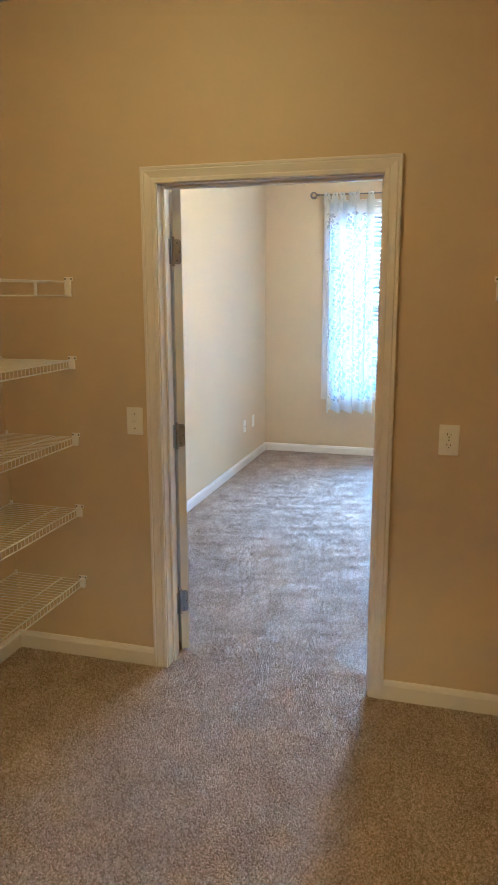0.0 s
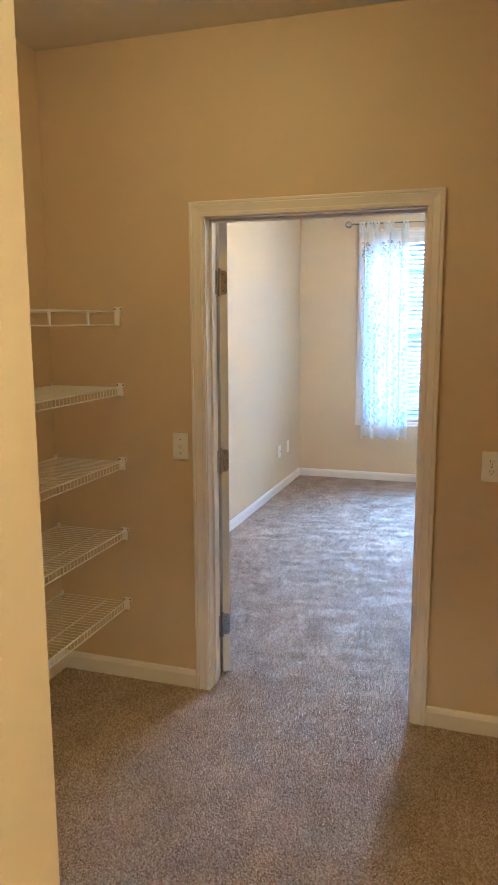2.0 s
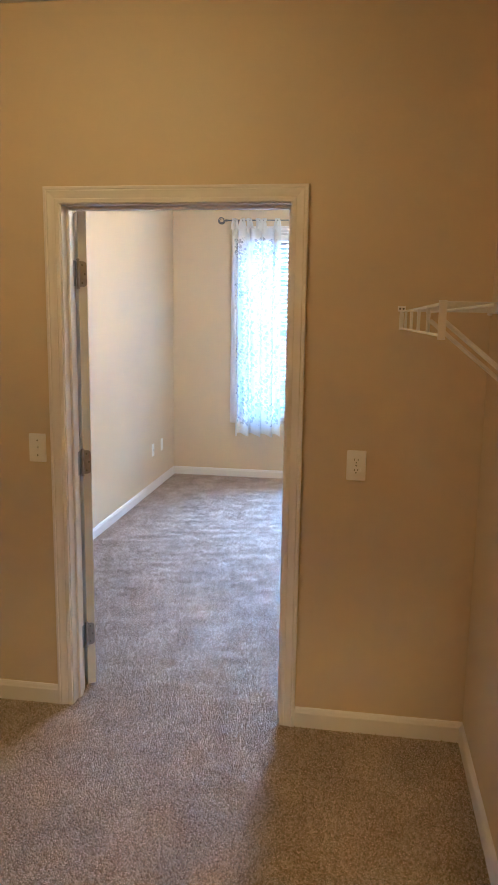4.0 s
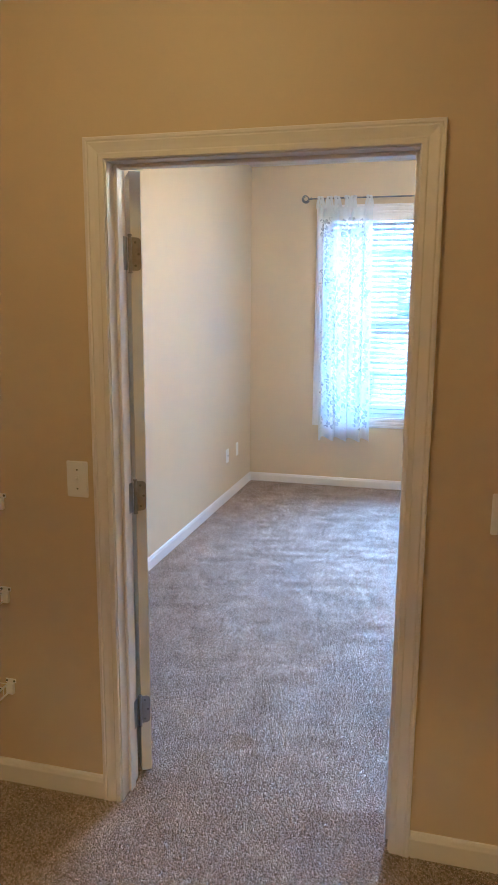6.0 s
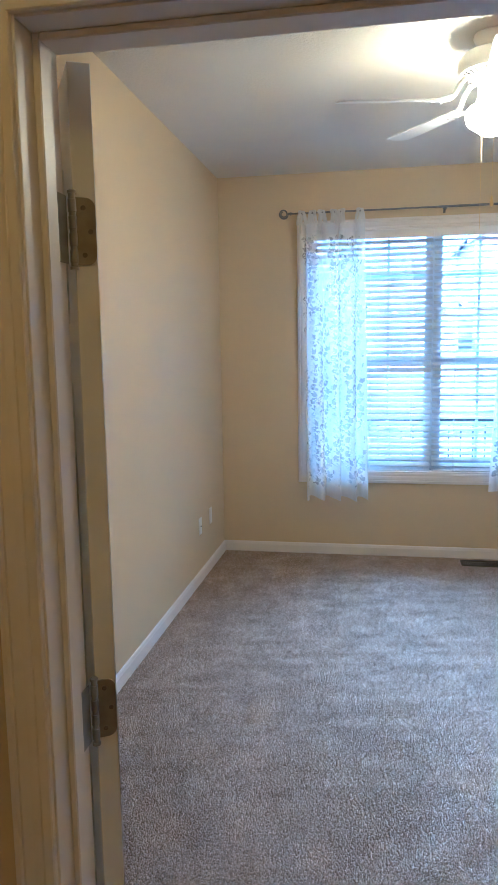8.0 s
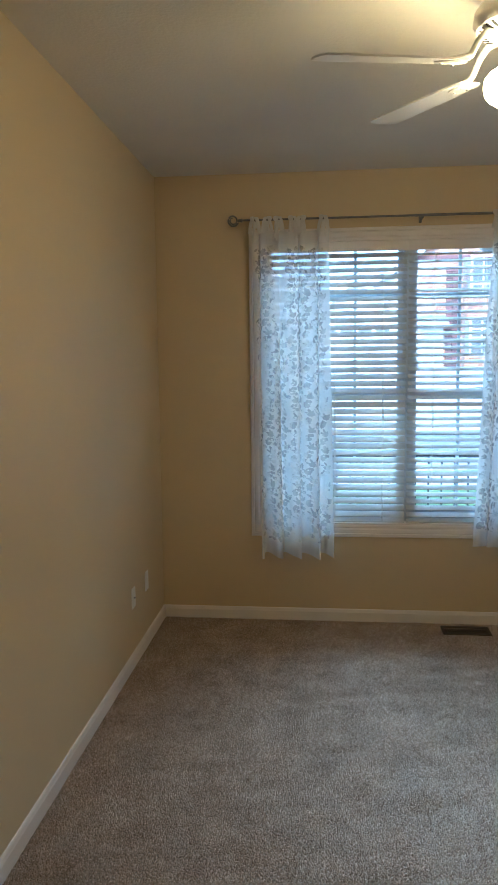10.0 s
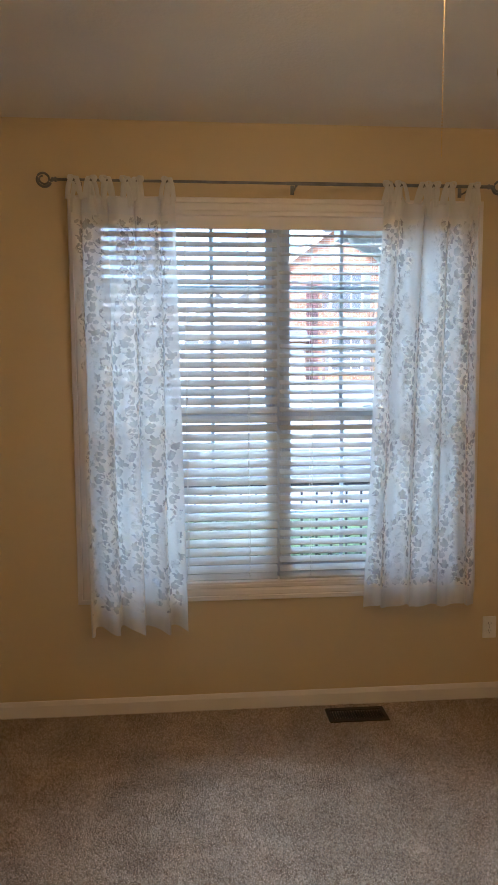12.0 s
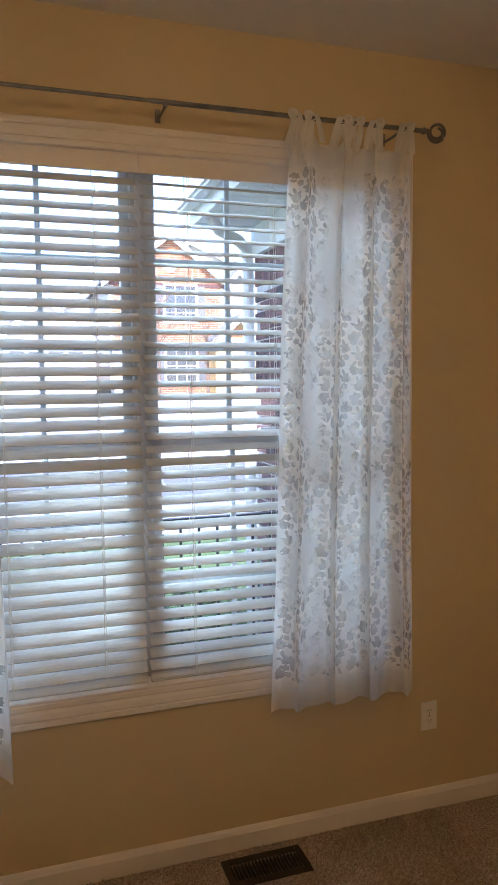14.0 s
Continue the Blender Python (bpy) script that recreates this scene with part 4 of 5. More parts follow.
def brick_mat(name, light, dark):
    m = mat(name, light, 0.85)
    oi = nd(m, "ShaderNodeObjectInfo")
    geo = nd(m, "ShaderNodeNewGeometry")
    add = nd(m, "ShaderNodeMath")
    ln(m, oi.outputs["Random"], add.inputs[0]), ln(m, geo.outputs["Random Per Island"], add.inputs[1])
    fr = nd(m, "ShaderNodeMath")
    fr.operation = "FRACT"
    ln(m, add.outputs[0], fr.inputs[0])
    r = ramp(m, fr.outputs[0], [(0.0, dark), (0.55, light), (1.0, tuple(min(1, c * 1.25) for c in light))])
    n = noise_tex(m, 30, 4)
    n2 = ramp(m, n.outputs[0], [(0.3, (0.75, 0.74, 0.73)), (0.7, (1.0, 1.0, 1.0))])
    ln(m, mixed(m, r.outputs[0], n2.outputs[0], 1.0, "MULTIPLY"), base(m))
    bump(m, n.outputs[0], 0.4, 0.003)
    return m


BRICK_RED = brick_mat("dark_red_brick", (0.17, 0.085, 0.075), (0.08, 0.05, 0.05))
BRICK_ORANGE = brick_mat("orange_brick", (0.42, 0.20, 0.10), (0.29, 0.12, 0.06))

setting("ground", slab("z", GZ - 0.3, GZ, (-900, 900), (4.75, 1500)), GRASS, "green lawn reaching to the distance", "ground")
setting("pavement", slab("z", GZ - 0.05, GZ + 0.02, (-30, 40), (11.5, 13.2)), CONC, "pale concrete pavement", "pavement")
setting("road", slab("z", GZ - 0.05, GZ + 0.004, (-60, 80), (13.6, 20.5)), ASPH, "sunlit grey asphalt street", "road")
kerb = slab("z", GZ - 0.05, GZ + 0.12, (-60, 80), (13.35, 13.6))
setting("kerb", kerb, CONC, "pale concrete kerb", "kerb")
HZ = 1.25      # the houses across the street stand on higher ground


def bank(x0, x1, y0, y1, y2, z0, z1, low):
    """Ground that climbs from y0 to y1 and runs level to y2."""
    bm = bmesh.new()
    ring = [(y0, z0), (y1, z1), (y2, z1), (y2, low), (y0, low)]
    a, b = [bm.verts.new((x0, y, z)) for y, z in ring], [bm.verts.new((x1, y, z)) for y, z in ring]
    bm.faces.new(a), bm.faces.new(b)
    for k in range(5):
        bm.faces.new((a[k], a[(k + 1) % 5], b[(k + 1) % 5], b[k]))
    return bm


setting("ground_bank", bank(-90, 110, 20.5, 37.0, 80.0, GZ + 0.003, HZ, GZ - 0.3), GRASS, "grassy bank below the houses", "ground")
setting("driveway", bank(-14, 16, 20.5, 37.0, 40.2, GZ + 0.015, HZ + 0.012, GZ - 0.3), CONC, "pale concrete driveway climbing to the houses", "pavement")

# porch with its railing
setting("porch_floor", slab("z", GZ - 0.1, -0.06, (-3.0, 2.17), (4.76, 6.67)), PLANKP, "grey painted porch floor", "porch floor")


def railing():
    r = thing("porch_railing", "black metal porch railing with thin balusters", "railing", at=(-0.16, 6.42, -0.06))
    x0, x1 = -3.0, 2.26
    part("top_rail", boxed(x0, x1, -0.022, 0.022, 0.905, 0.945, 0.004), RAILP, r)
    part("bottom_rail", boxed(x0, x1, -0.016, 0.016, 0.09, 0.12, 0.003), RAILP, r)
    bm = boxed(-0.0075, 0.0075, -0.0075, 0.0075, 0.12, 0.905)
    me_ob = part("baluster", bm, RAILP, r)
    me_ob.location = (x1 - 0.1, 0, 0)
    n = int((x1 - x0) / 0.115)
    for k in range(1, n):
        b = new("baluster", me_ob.data)
        b.parent = r
        b.location = (x1 - 0.1 - 0.115 * k, 0, 0)
    for x in (x0 + 0.03, -0.45, x1 - 0.03):
        part("post", boxed(x - 0.028, x + 0.028, -0.028, 0.028, 0.0, 0.98, 0.004), RAILP, r)


railing()

# the wing of the house beside the porch
WGX, WGY0, WGY1 = 2.17, 4.74, 7.17


def wing():
    w = thing("brick_wing", "dark red brick wing of the house beside the porch", "house")
    body = part("wall", slab("x", WGX + 0.012, WGX + 3.0, (WGY0, WGY1 - 0.012), (GZ, 3.0)), MORTAR, w)
    L, H, T, J2 = 0.203, 0.057, 0.05, 0.010
    full = boxed(-T / 2, T / 2, -L / 2, L / 2, -H / 2, H / 2, 0.003)
    lead = part("brick", full, BRICK_RED, body)
    lead.location = (WGX + 0.012 + T / 2 - 0.010, WGY0 + 0.05, GZ + 0.03)
    me = lead.data
    rows = int((2.95 - GZ) / (H + J2))
    count = 0
    rest = bmesh.new()
    soldier = ((1.72, 1.935), (2.38, 2.595))
    for z0, z1 in soldier:
        y = WGY1 - H / 2
        while y > WGY0 + H:
            box(rest, WGX + 0.002, WGX + 0.04, y - H / 2, y + H / 2, z0 + 0.006, z1 - 0.006)
            y -= H + J2
    for j in range(rows):
        z = GZ + 0.04 + j * (H + J2)
        if any(z0 - H / 2 < z < z1 + H / 2 for z0, z1 in soldier):
            continue
        y = WGY1 - L / 2 - (0.0 if j % 2 else (L + J2) / 2)
        while y > WGY0 + L / 2:
            if 0.7 < z < 2.9 and y > 5.1 and count < 300:
                b = new("brick", me)
                b.parent = body
                b.location = (WGX + 0.012 + T / 2 - 0.010, y, z)
                count += 1
            else:
                box(rest, WGX + 0.002, WGX + 0.04, y - L / 2, y + L / 2, z - H / 2, z + H / 2)
            y -= L + J2
    tagged(part("brick_rest", rest, BRICK_RED, body), kind="stuff")
    # eave with soffit boards, fascia, gutter and downspout
    so = bmesh.new()
    for k in range(12):
        y = 4.82 + k * 0.19
        box(so, WGX - 0.45, WGX + 0.02, y, y + 0.182, 2.80, 2.815)
    part("soffit", so, WHITEP, w, "white boarded soffit")
    part("fascia", boxed(WGX - 0.47, WGX - 0.45, 4.76, 7.16, 2.78, 2.97, 0.003), WHITEP, w)
    part("fascia", boxed(WGX - 0.45, WGX + 3.0, 7.14, 7.16, 2.78, 2.97, 0.003), WHITEP, w)
    part("frieze", boxed(WGX - 0.02, WGX + 0.012, WGY0, WGY1 + 0.02, 2.60, 2.80, 0.003), WHITEP, w)
    gut = bmesh.new()
    box(gut, WGX - 0.58, WGX - 0.472, 4.76, 7.17, 2.86, 2.97, 0.02, 2)
    part("gutter", gut, WHITEP, w, "white metal gutter")
    spout = [(WGX - 0.52, 6.90, 2.92), (WGX - 0.38, 6.93, 2.84), (WGX - 0.36, 6.95, 2.78), (WGX - 0.32, 6.98, 2.74), (WGX - 0.12, 7.14, 2.70), (WGX - 0.05, 7.20, 2.66), (WGX - 0.03, 7.22, 2.58), (WGX - 0.03, 7.22, 1.5), (WGX - 0.03, 7.22, GZ + 0.1)]
    part("downspout", tube(bmesh.new(), spout, 0.042, 12), WHITEP, w, "white round-cornered downspout", True)
    rf = bmesh.new()
    a = [rf.verts.new(p) for p in ((WGX - 0.52, 4.76, 2.985), (WGX - 0.52, 7.20, 2.985), (WGX + 3.0, 7.20, 4.6), (WGX + 3.0, 4.76, 4.6))]
    b = [rf.verts.new((v.co.x, v.co.y, v.co.z + 0.04)) for v in a]
    rf.faces.new(a), rf.faces.new(b)
    for k in range(4):
        rf.faces.new((a[k], a[(k + 1) % 4], b[(k + 1) % 4], b[k]))
    part("roof", rf, ROOFM, w)


wing()

# unseen slab added over the house, closing it to the sun
setting("roof", slab("z", 3.10, 3.22, (-3.2, 4.2), (-6.0, 4.92)), ROOFM, "grey unseen roof slab that blocks the sun", "roof")
setting("porch_roof", slab("z", 2.86, 2.95, (-3.2, WGX - 0.62), (4.92, 5.32)), WHITEP, "white porch eave", "eave")


def far_window(parent, x, y, z, w, h):
    wn = part("window", casing(x - w / 2, x + w / 2, z, z + h, y, -1, [(0, 0), (0, 0.06), (0.12, 0.06), (0.12, 0)]), WHITEP, parent)
    part("pane", boxed(x - w / 2, x + w / 2, y - 0.02, y + 0.01, z, z + h), PANED, wn)
    bars = bmesh.new()
    for k in (1, 2):
        box(bars, x - w / 2 + w * k / 3 - 0.03, x - w / 2 + w * k / 3 + 0.03, y - 0.045, y - 0.022, z, z + h)
    for k in (1, 2, 3):
        box(bars, x - w / 2, x + w / 2, y - 0.043, y - 0.024, z + h * k / 4 - 0.03, z + h * k / 4 + 0.03)
    part("muntin", bars, WHITEP, wn)
    return wn


def gable_house(x0, x1, y, eave, apex, depth, wallm, label, windows, door=None, ax=None):
    """A gabled front facing the street with its roof running back."""
    h = thing("house", label, "house", "houses across the street", "", ((x0 + x1) / 2, y, HZ))
    cx = ax if ax is not None else (x0 + x1) / 2
    ox, oy, oz = h.location
    bm = bmesh.new()
    pts = [(x0, HZ), (x1, HZ), (x1, eave), (cx, apex), (x0, eave)]
    f = [bm.verts.new((x - ox, 0, z - oz)) for x, z in pts]
    g = [bm.verts.new((x - ox, depth, z - oz)) for x, z in pts]
    bm.faces.new(f), bm.faces.new(g)
    for k in range(5):
        bm.faces.new((f[k], f[(k + 1) % 5], g[(k + 1) % 5], g[k]))
    body = part("wall", bm, wallm[0], h)
    if wallm[1]:
        # coursed bricks across the front
        st = bmesh.new()
        z = HZ + 0.05
        row = 0
        while z < apex - 0.2:
            fr = 0 if z <= eave else (z - eave) / (apex - eave)
            a, b = x0 + (cx - x0) * fr + 0.12, x1 + (cx - x1) * fr - 0.12
            x = a + (0.17 if row % 2 else 0.0)
            while x < b - 0.3:
                vs = [st.verts.new((x + dx - ox, -0.02, z + dz - oz)) for dx, dz in ((0, 0), (0.31, 0), (0.31, 0.10), (0, 0.10))]
                st.faces.new(vs)
                x += 0.335
            z += 0.125
            row += 1
        tagged(part("brick_courses", st, wallm[1], body), kind="stuff")
    rf = bmesh.new()
    for xe, s in ((x0, -1), (x1, 1)):
        slope = (apex - eave) / abs(cx - xe)
        e = (xe + s * 0.4, eave - slope * 0.4)
        q = [(e[0], -0.35, e[1] + 0.02), (cx, -0.35, apex + 0.02), (cx, depth, apex + 0.02), (e[0], depth, e[1] + 0.02)]
        lo = [rf.verts.new((p[0] - ox, p[1], p[2] - oz)) for p in q]
        hi = [rf.verts.new((p[0] - ox, p[1], p[2] - oz + 0.14)) for p in q]
        rf.faces.new(lo), rf.faces.new(hi)
        for k in range(4):
            rf.faces.new((lo[k], lo[(k + 1) % 4], hi[(k + 1) % 4], hi[k]))
    part("roof", rf, ROOFM, h)
    rk = bmesh.new()
    for xe, s in ((x0, -1), (x1, 1)):
        slope = (apex - eave) / abs(cx - xe)
        e = (xe + s * 0.42, eave - slope * 0.42)
        q = [(e[0], e[1] - 0.28), (cx, apex - 0.28), (cx, apex + 0.06), (e[0], e[1] + 0.06)]
        lo = [rk.verts.new((p[0] - ox, -0.40, p[1] - oz)) for p in q]
        hi = [rk.verts.new((p[0] - ox, -0.30, p[1] - oz)) for p in q]
        rk.faces.new(lo), rk.faces.new(hi)
        for k in range(4):
            rk.faces.new((lo[k], lo[(k + 1) % 4], hi[(k + 1) % 4], hi[k]))
    part("rake_board", rk, WHITEP, h, "white gable trim")
    for wx, wz, ww, wh in windows:
        far_window(h, wx - ox, -0.02, wz - oz, ww, wh)
    if door:
        dx, dw, dh, dm = door
        d = part("garage_door", boxed(dx - dw / 2 - ox, dx + dw / 2 - ox, -0.06, 0.0, 0.0, dh, 0.02), dm, h, "white panelled garage door")
        for k in range(4):
            for i in range(4):
                part("panel", boxed(dx - dw / 2 + (i + 0.1) * dw / 4 - ox, dx - dw / 2 + (i + 0.9) * dw / 4 - ox, -0.075, -0.058, (k + 0.12) * dh / 4, (k + 0.88) * dh / 4, 0.006), PANED if k == 3 else dm, d)
    return h


SHUTTER = varied("grey_shutter_paint", (0.17, 0.17, 0.18), 0.5, 3.0, 0.1, 20, 0.1, 0.002)
TAN = varied("tan_siding", (0.44, 0.31, 0.15), 0.7, 0.6, 0.06, 20, 0.2, 0.004)


def shutters(h, x, z, w, hh, y=-0.06):
    """A louvred pair beside a window, in the house's own frame."""
    for s in (-1, 1):
        c = x + s * (w / 2 + 0.34)
        bm = boxed(c - 0.2, c + 0.2, y - 0.03, y + 0.03, z, z + hh, 0.01)
        for k in range(12):
            box(bm, c - 0.15, c + 0.15, y - 0.05, y - 0.025, z + hh * (k + 0.35) / 12.5, z + hh * (k + 0.85) / 12.5)
        part("shutter", bm, SHUTTER, h)


def brick_house():
    """The orange brick front with its round gable window, shuttered windows and a dark strip for the shaded recess."""
    h = gable_house(5.6, 12.05, 42.0, 7.65, 10.1, 10, (MORTAR, BRICK_ORANGE), "orange brick gabled house with white trim and shuttered windows", [(9.55, 5.35, 1.7, 1.95), (9.55, 1.95, 1.7, 1.9)], None, 8.95)
    ox, oy, oz = h.location
    shutters(h, 9.55 - ox, 5.35 - oz, 1.7, 1.95)
    shutters(h, 9.55 - ox, 1.95 - oz, 1.7, 1.9)
    ring = bmesh.new()
    lathe(ring, [(0.20, -0.02), (0.20, 0.05), (0.34, 0.05), (0.34, -0.02)], 24)
    bmesh.ops.transform(ring, verts=ring.verts[:], matrix=pose(9.0 - ox, -0.03, 8.35 - oz, 90, 0, 0))
    win = part("window", ring, WHITEP, h, "round white gable window")
    pane = lathe(bmesh.new(), [(0, 0.0), (0.22, 0.0), (0.22, 0.02), (0, 0.02)], 24)
    bmesh.ops.transform(pane, verts=pane.verts[:], matrix=pose(9.0 - ox, -0.03, 8.35 - oz, 90, 0, 0))
    part("pane", pane, WHITEP, win)
    part("string_course", boxed(5.62 - ox, 12.03 - ox, -0.06, 0.0, 7.25 - oz, 7.45 - oz, 0.01), BRICK_RED, h, "dark soldier course")
    # dark brick stands proud here for the shade of an inner corner
    shade_strip = bmesh.new()
    for k in range(44):
        z = 0.05 + k * 0.125
        for i in range(2):
            box(shade_strip, 7.25 - ox + i * 0.33 + (0.03 if k % 2 else 0.0), 7.25 - ox + i * 0.33 + 0.31, -0.25, -0.02, z, z + 0.10)
    tagged(part("corner_pier", shade_strip, BRICK_RED, h, "dark red brick strip in place of a shaded recess"), kind="stuff")
    # garage beside the dark strip
    door = part("garage_door", boxed(5.75 - ox, 7.15 - ox, -0.10, -0.02, 0.0, 2.2, 0.02), WHITEP, h, "white panelled garage door")
    for k in range(4):
        part("panel", boxed(5.83 - ox, 7.07 - ox, -0.115, -0.098, 0.06 + k * 0.54, 0.50 + k * 0.54, 0.006), WHITEP, door)
    hood = bmesh.new()
    q = [(-1.0, 2.45), (-0.02, 2.95), (-0.02, 2.40), (-1.0, 2.35)]
    a, b = [hood.verts.new((5.6 - ox, y, z)) for y, z in q], [hood.verts.new((7.25 - ox, y, z)) for y, z in q]
    hood.faces.new(a), hood.faces.new(b)
    for k in range(4):
        hood.faces.new((a[k], a[(k + 1) % 4], b[(k + 1) % 4], b[k]))
    part("hood", hood, ROOFM, h, "grey shingled hood over the garage")
    part("hood_fascia", boxed(5.58 - ox, 7.27 - ox, -1.03, -1.0, 2.28, 2.47, 0.005), WHITEP, h)


brick_house()


def entry_porch():
    """Tan siding with a dark door under a small brick-filled gable."""
    h = gable_house(11.15, 13.55, 40.6, 4.35, 5.5, 3.0, (TAN, None), "small tan entry porch with a white gable", [], None, 12.5)
    ox, oy, oz = h.location
    d = part("door", boxed(12.75 - ox, 13.35 - ox, -0.05, 0.0, 0.0, 2.05, 0.01), SHUTTER, h, "dark panelled front door")
    part("pane", boxed(12.85 - ox, 13.25 - ox, -0.065, -0.048, 0.9, 1.9), PANED, d)
    part("lintel", boxed(11.15 - ox, 13.55 - ox, -0.08, 0.0, 2.9, 3.12, 0.01), WHITEP, h)
    fill = bmesh.new()
    z, row = 4.42, 0
    while z < 5.2:
        half = 1.1 * (5.5 - z) / 1.15 - 0.25
        x = 12.45 - half + (0.15 if row % 2 else 0.0)
        while x < 12.45 + half - 0.3:
            box(fill, x - ox, x + 0.31 - ox, -0.04, 0.0, z - oz, z + 0.10 - oz)
            x += 0.335
        z += 0.125
        row += 1
    tagged(part("brick_courses", fill, BRICK_ORANGE, h), kind="stuff")


entry_porch()
gable_house(11.9, 15.2, 44.0, 6.9, 8.6, 8, (SIDING, None), "pale sided house with a grey gabled roof", [])
gable_house(4.0, 24.0, 54.0, 7.4, 12.2, 12, (SIDING, None), "long pale house with a broad grey roof", [], None, 13.0)
gable_house(-0.2, 4.4, 38.0, 3.95, 6.05, 12, (SIDING, None), "pale sided garage with a grey gabled roof", [], (2.1, 3.6, 2.3, WHITEP))
gable_house(-9.8, -1.4, 40.0, 3.9, 6.6, 12, (SIDING, None), "pale sided house with a grey gabled roof", [(-3.0, 2.0, 1.4, 1.4)], (-7.0, 3.6, 2.3, WHITEP))
gable_house(-12.0, 4.2, 54.0, 5.2, 8.4, 12, (SIDING, None), "long pale house with a grey roof", [])
gable_house(25.0, 36.0, 50.0, 6.0, 9.6, 12, (MORTAR, BRICK_ORANGE), "orange brick house with a grey gabled roof", [(28.0, 4.0, 1.6, 1.7)])


def bare_tree(x, y, h, seed, label):
    rng = random.Random(seed)
    t = thing("tree", label, "tree", at=(x, y, HZ))
    limbs, twigs = bmesh.new(), bmesh.new()
    tube(limbs, [(0, 0, 0), (0.03, 0, h * 0.25), (-0.02, 0.02, h * 0.5), (0.03, 0, h * 0.8)], [0.09, 0.07, 0.05, 0.02], 8)
    for k in range(16):
        z = h * rng.uniform(0.3, 0.75)
        a = rng.uniform(0, 6.28)
        l = rng.uniform(0.25, 0.45) * h * (1.1 - z / h)
        p = Vector((0, 0, z))
        q = p + Vector((math.cos(a) * l * 0.5, math.sin(a) * l * 0.5, l * 0.6))
        r = q + Vector((math.cos(a + 0.3) * l * 0.4, math.sin(a + 0.3) * l * 0.4, l * 0.5))
        tube(limbs, [p, q, r], [0.035, 0.022, 0.008], 6)
        for m in range(6):
            b = p.lerp(r, rng.uniform(0.3, 1.0))
            a2 = rng.uniform(0, 6.28)
            e = b + Vector((math.cos(a2), math.sin(a2), rng.uniform(0.4, 1.2))) * l * 0.3
            tube(twigs, [b, (b + e) / 2 + Vector((rng.uniform(-.05, .05), 0, 0.03)), e], [0.010, 0.007, 0.004], 4)
    part("trunk", limbs, BARK, t)
    part("crown", twigs, BARK, t, "bare thin twigs")


bare_tree(7.6, 38.5, 6.0, 4, "small bare tree before the brick house")
bare_tree(10.4, 39.5, 4.6, 9, "small bare tree before the brick house")


def hedge(x0, x1, y0, y1, z1, seed):
    rng = random.Random(seed)
    bm = bmesh.new()
    for k in range(2600):
        x, y, z = rng.uniform(x0, x1), rng.uniform(y0, y1), GZ + rng.uniform(0.05, z1 - GZ) * (0.9 + 0.1 * math.sin(k))
        a, b = rng.uniform(0, 6.28), rng.uniform(-0.8, 0.8)
        d, s = Vector((math.cos(a), math.sin(a), b)) * 0.045, Vector((-math.sin(a), math.cos(a), rng.uniform(-0.5, 0.5))) * 0.02
        p = Vector((x, y, z))
        bm.faces.new([bm.verts.new(q) for q in (p - d, p + s, p + d, p - s)])
    return tagged(part("hedge", bm, HEDGE), "low green clipped hedge beyond the porch", "hedge", "", "stuff")


hedge(-2.2, 4.3, 7.32, 8.0, 0.15, 5)


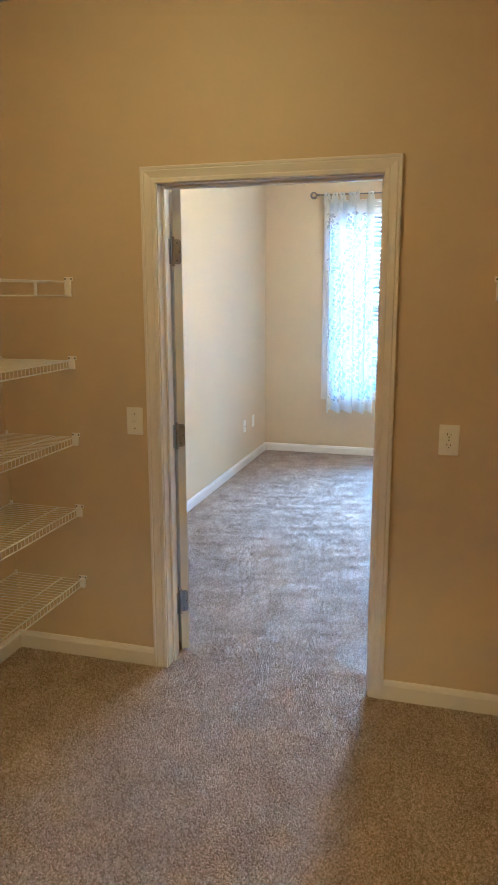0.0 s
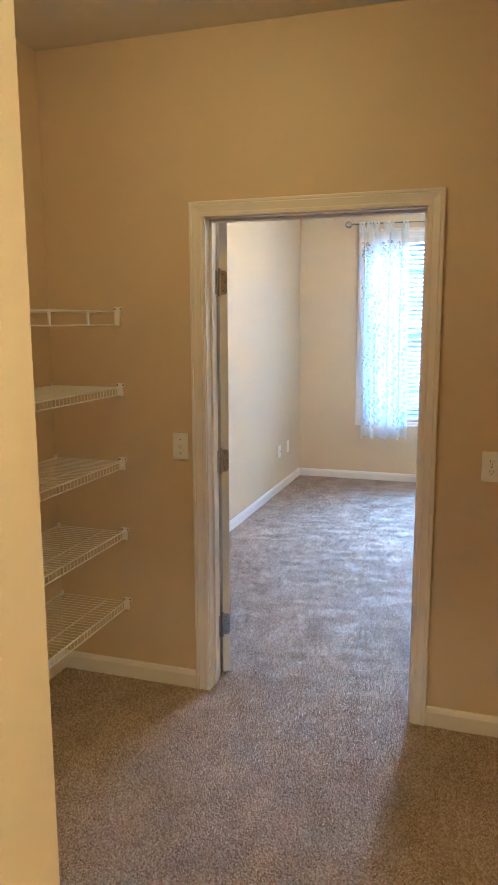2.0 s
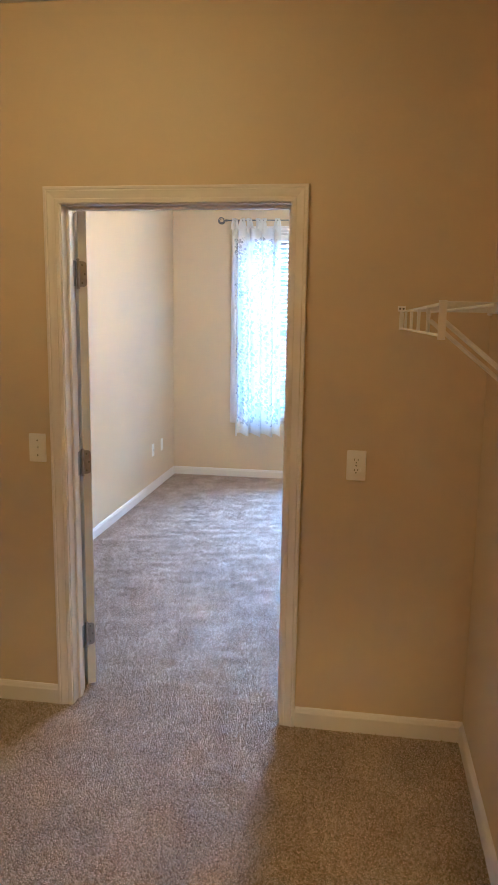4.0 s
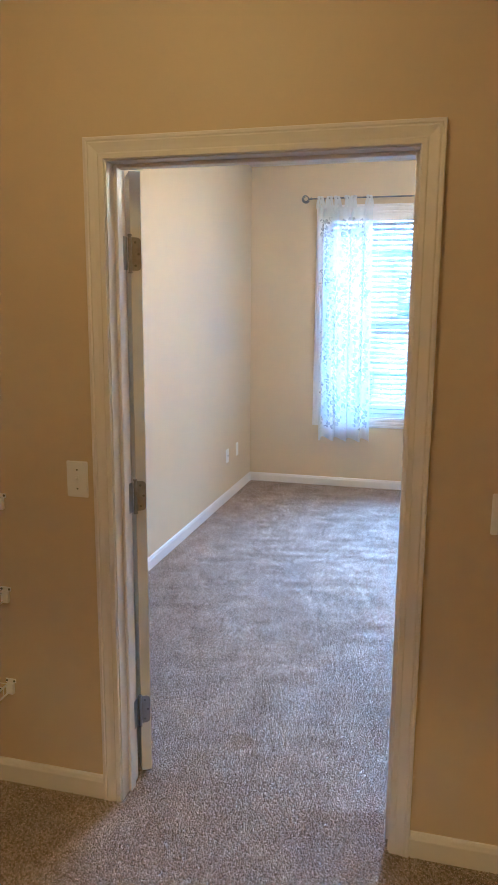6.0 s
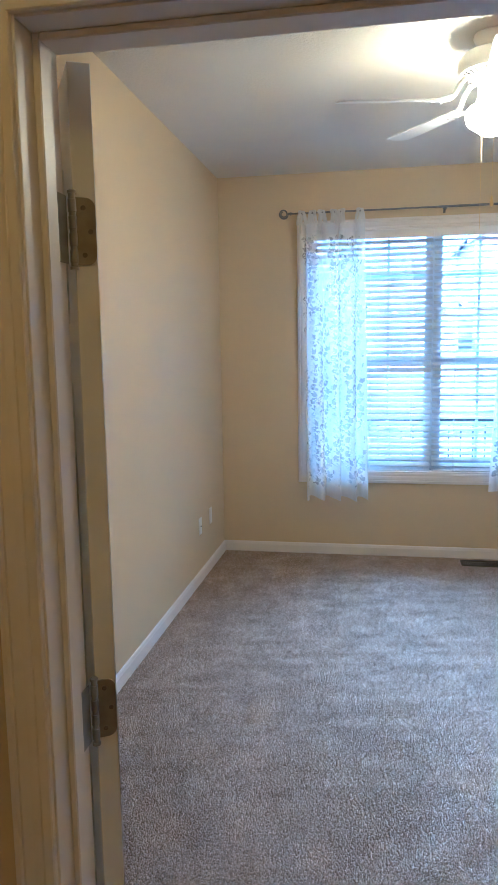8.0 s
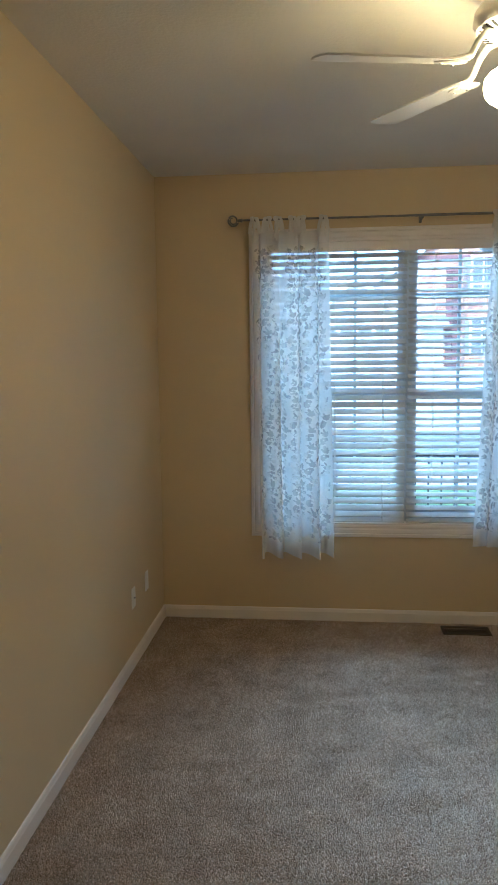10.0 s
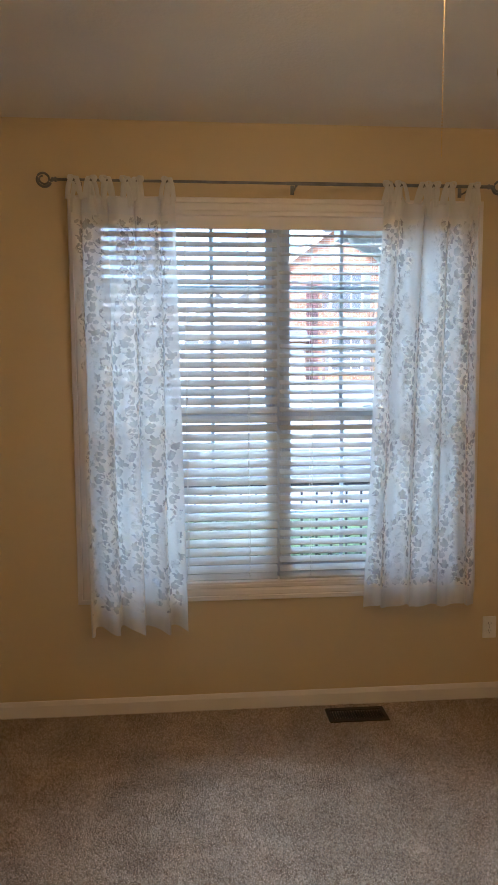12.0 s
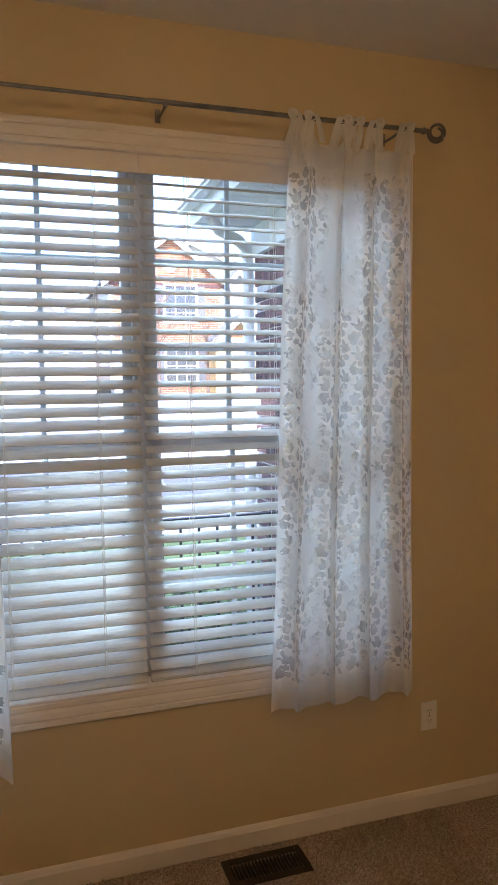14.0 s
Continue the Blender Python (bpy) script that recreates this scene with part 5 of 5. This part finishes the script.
# ---- cut pile of the carpet, brushed one way and the other ----
def carpet_pile():
    rng = np.random.default_rng(11)
    gap = 0.0084
    spots = []
    for x0, x1, y0, y1 in ((CX0 + 0.014, CX1 - 0.014, -1.45, -0.015), (DX0 + 0.012, DX1 - 0.012, -0.015, BY0), (BX0 + 0.014, 2.05, BY0, BY1 - 0.014)):
        gx, gy = np.meshgrid(np.arange(x0, x1, gap), np.arange(y0, y1, gap))
        p = np.stack([gx.ravel(), gy.ravel()], 1) + rng.uniform(-0.42, 0.42, (gx.size, 2)) * gap
        p[:, 0], p[:, 1] = np.clip(p[:, 0], x0, x1), np.clip(p[:, 1], y0, y1)
        spots.append(p)
    p = np.concatenate(spots)
    p = p[~((p[:, 0] > 1.115) & (p[:, 0] < 1.425) & (p[:, 1] > 4.362) & (p[:, 1] < 4.521))]
    n = len(p)
    # the nap: broad strokes and small swirls
    nap = np.zeros((n, 2))
    for k in range(26):
        f = rng.uniform(1.5, 5.0) if k < 9 else rng.uniform(8.0, 40.0)
        a = rng.uniform(0, 2 * np.pi)
        wave = np.sin((p[:, 0] * np.cos(a) + p[:, 1] * np.sin(a)) * f * 2 + rng.uniform(0, 6.28) + 0.8 * np.sin(p[:, 1] * f * 0.7 + k))
        d = rng.uniform(0, 2 * np.pi)
        nap += wave[:, None] * np.array([np.cos(d), np.sin(d)]) * (0.0004 if k < 9 else 0.00055)
    tip = p + nap + rng.normal(0, 0.0026, (n, 2))
    turn, r = rng.uniform(0, 2 * np.pi, n), rng.uniform(0.0036, 0.0056, n)
    co = np.zeros((n, 4, 3))
    for k in range(3):
        co[:, k, 0] = p[:, 0] + r * np.cos(turn + k * 2.0944)
        co[:, k, 1] = p[:, 1] + r * np.sin(turn + k * 2.0944)
        co[:, k, 2] = -0.001
    co[:, 3, :2], co[:, 3, 2] = tip, rng.uniform(0.0045, 0.0095, n)
    me = bpy.data.meshes.new("carpet_pile")
    me.vertices.add(n * 4)
    me.vertices.foreach_set("co", co.ravel())
    first = (np.arange(n) * 4)[:, None, None]
    tri = (first + np.array([[0, 1, 3], [1, 2, 3], [2, 0, 3]])[None]).reshape(-1)
    me.loops.add(len(tri))
    me.loops.foreach_set("vertex_index", tri)
    me.polygons.add(n * 3)
    me.polygons.foreach_set("loop_start", np.arange(n * 3) * 3)
    me.update(calc_edges=True)
    me.materials.append(PILE)
    ob = new("carpet_pile", me)
    ob.parent = bpy.data.objects["floor"]
    return tagged(ob, kind="stuff")


carpet_pile()
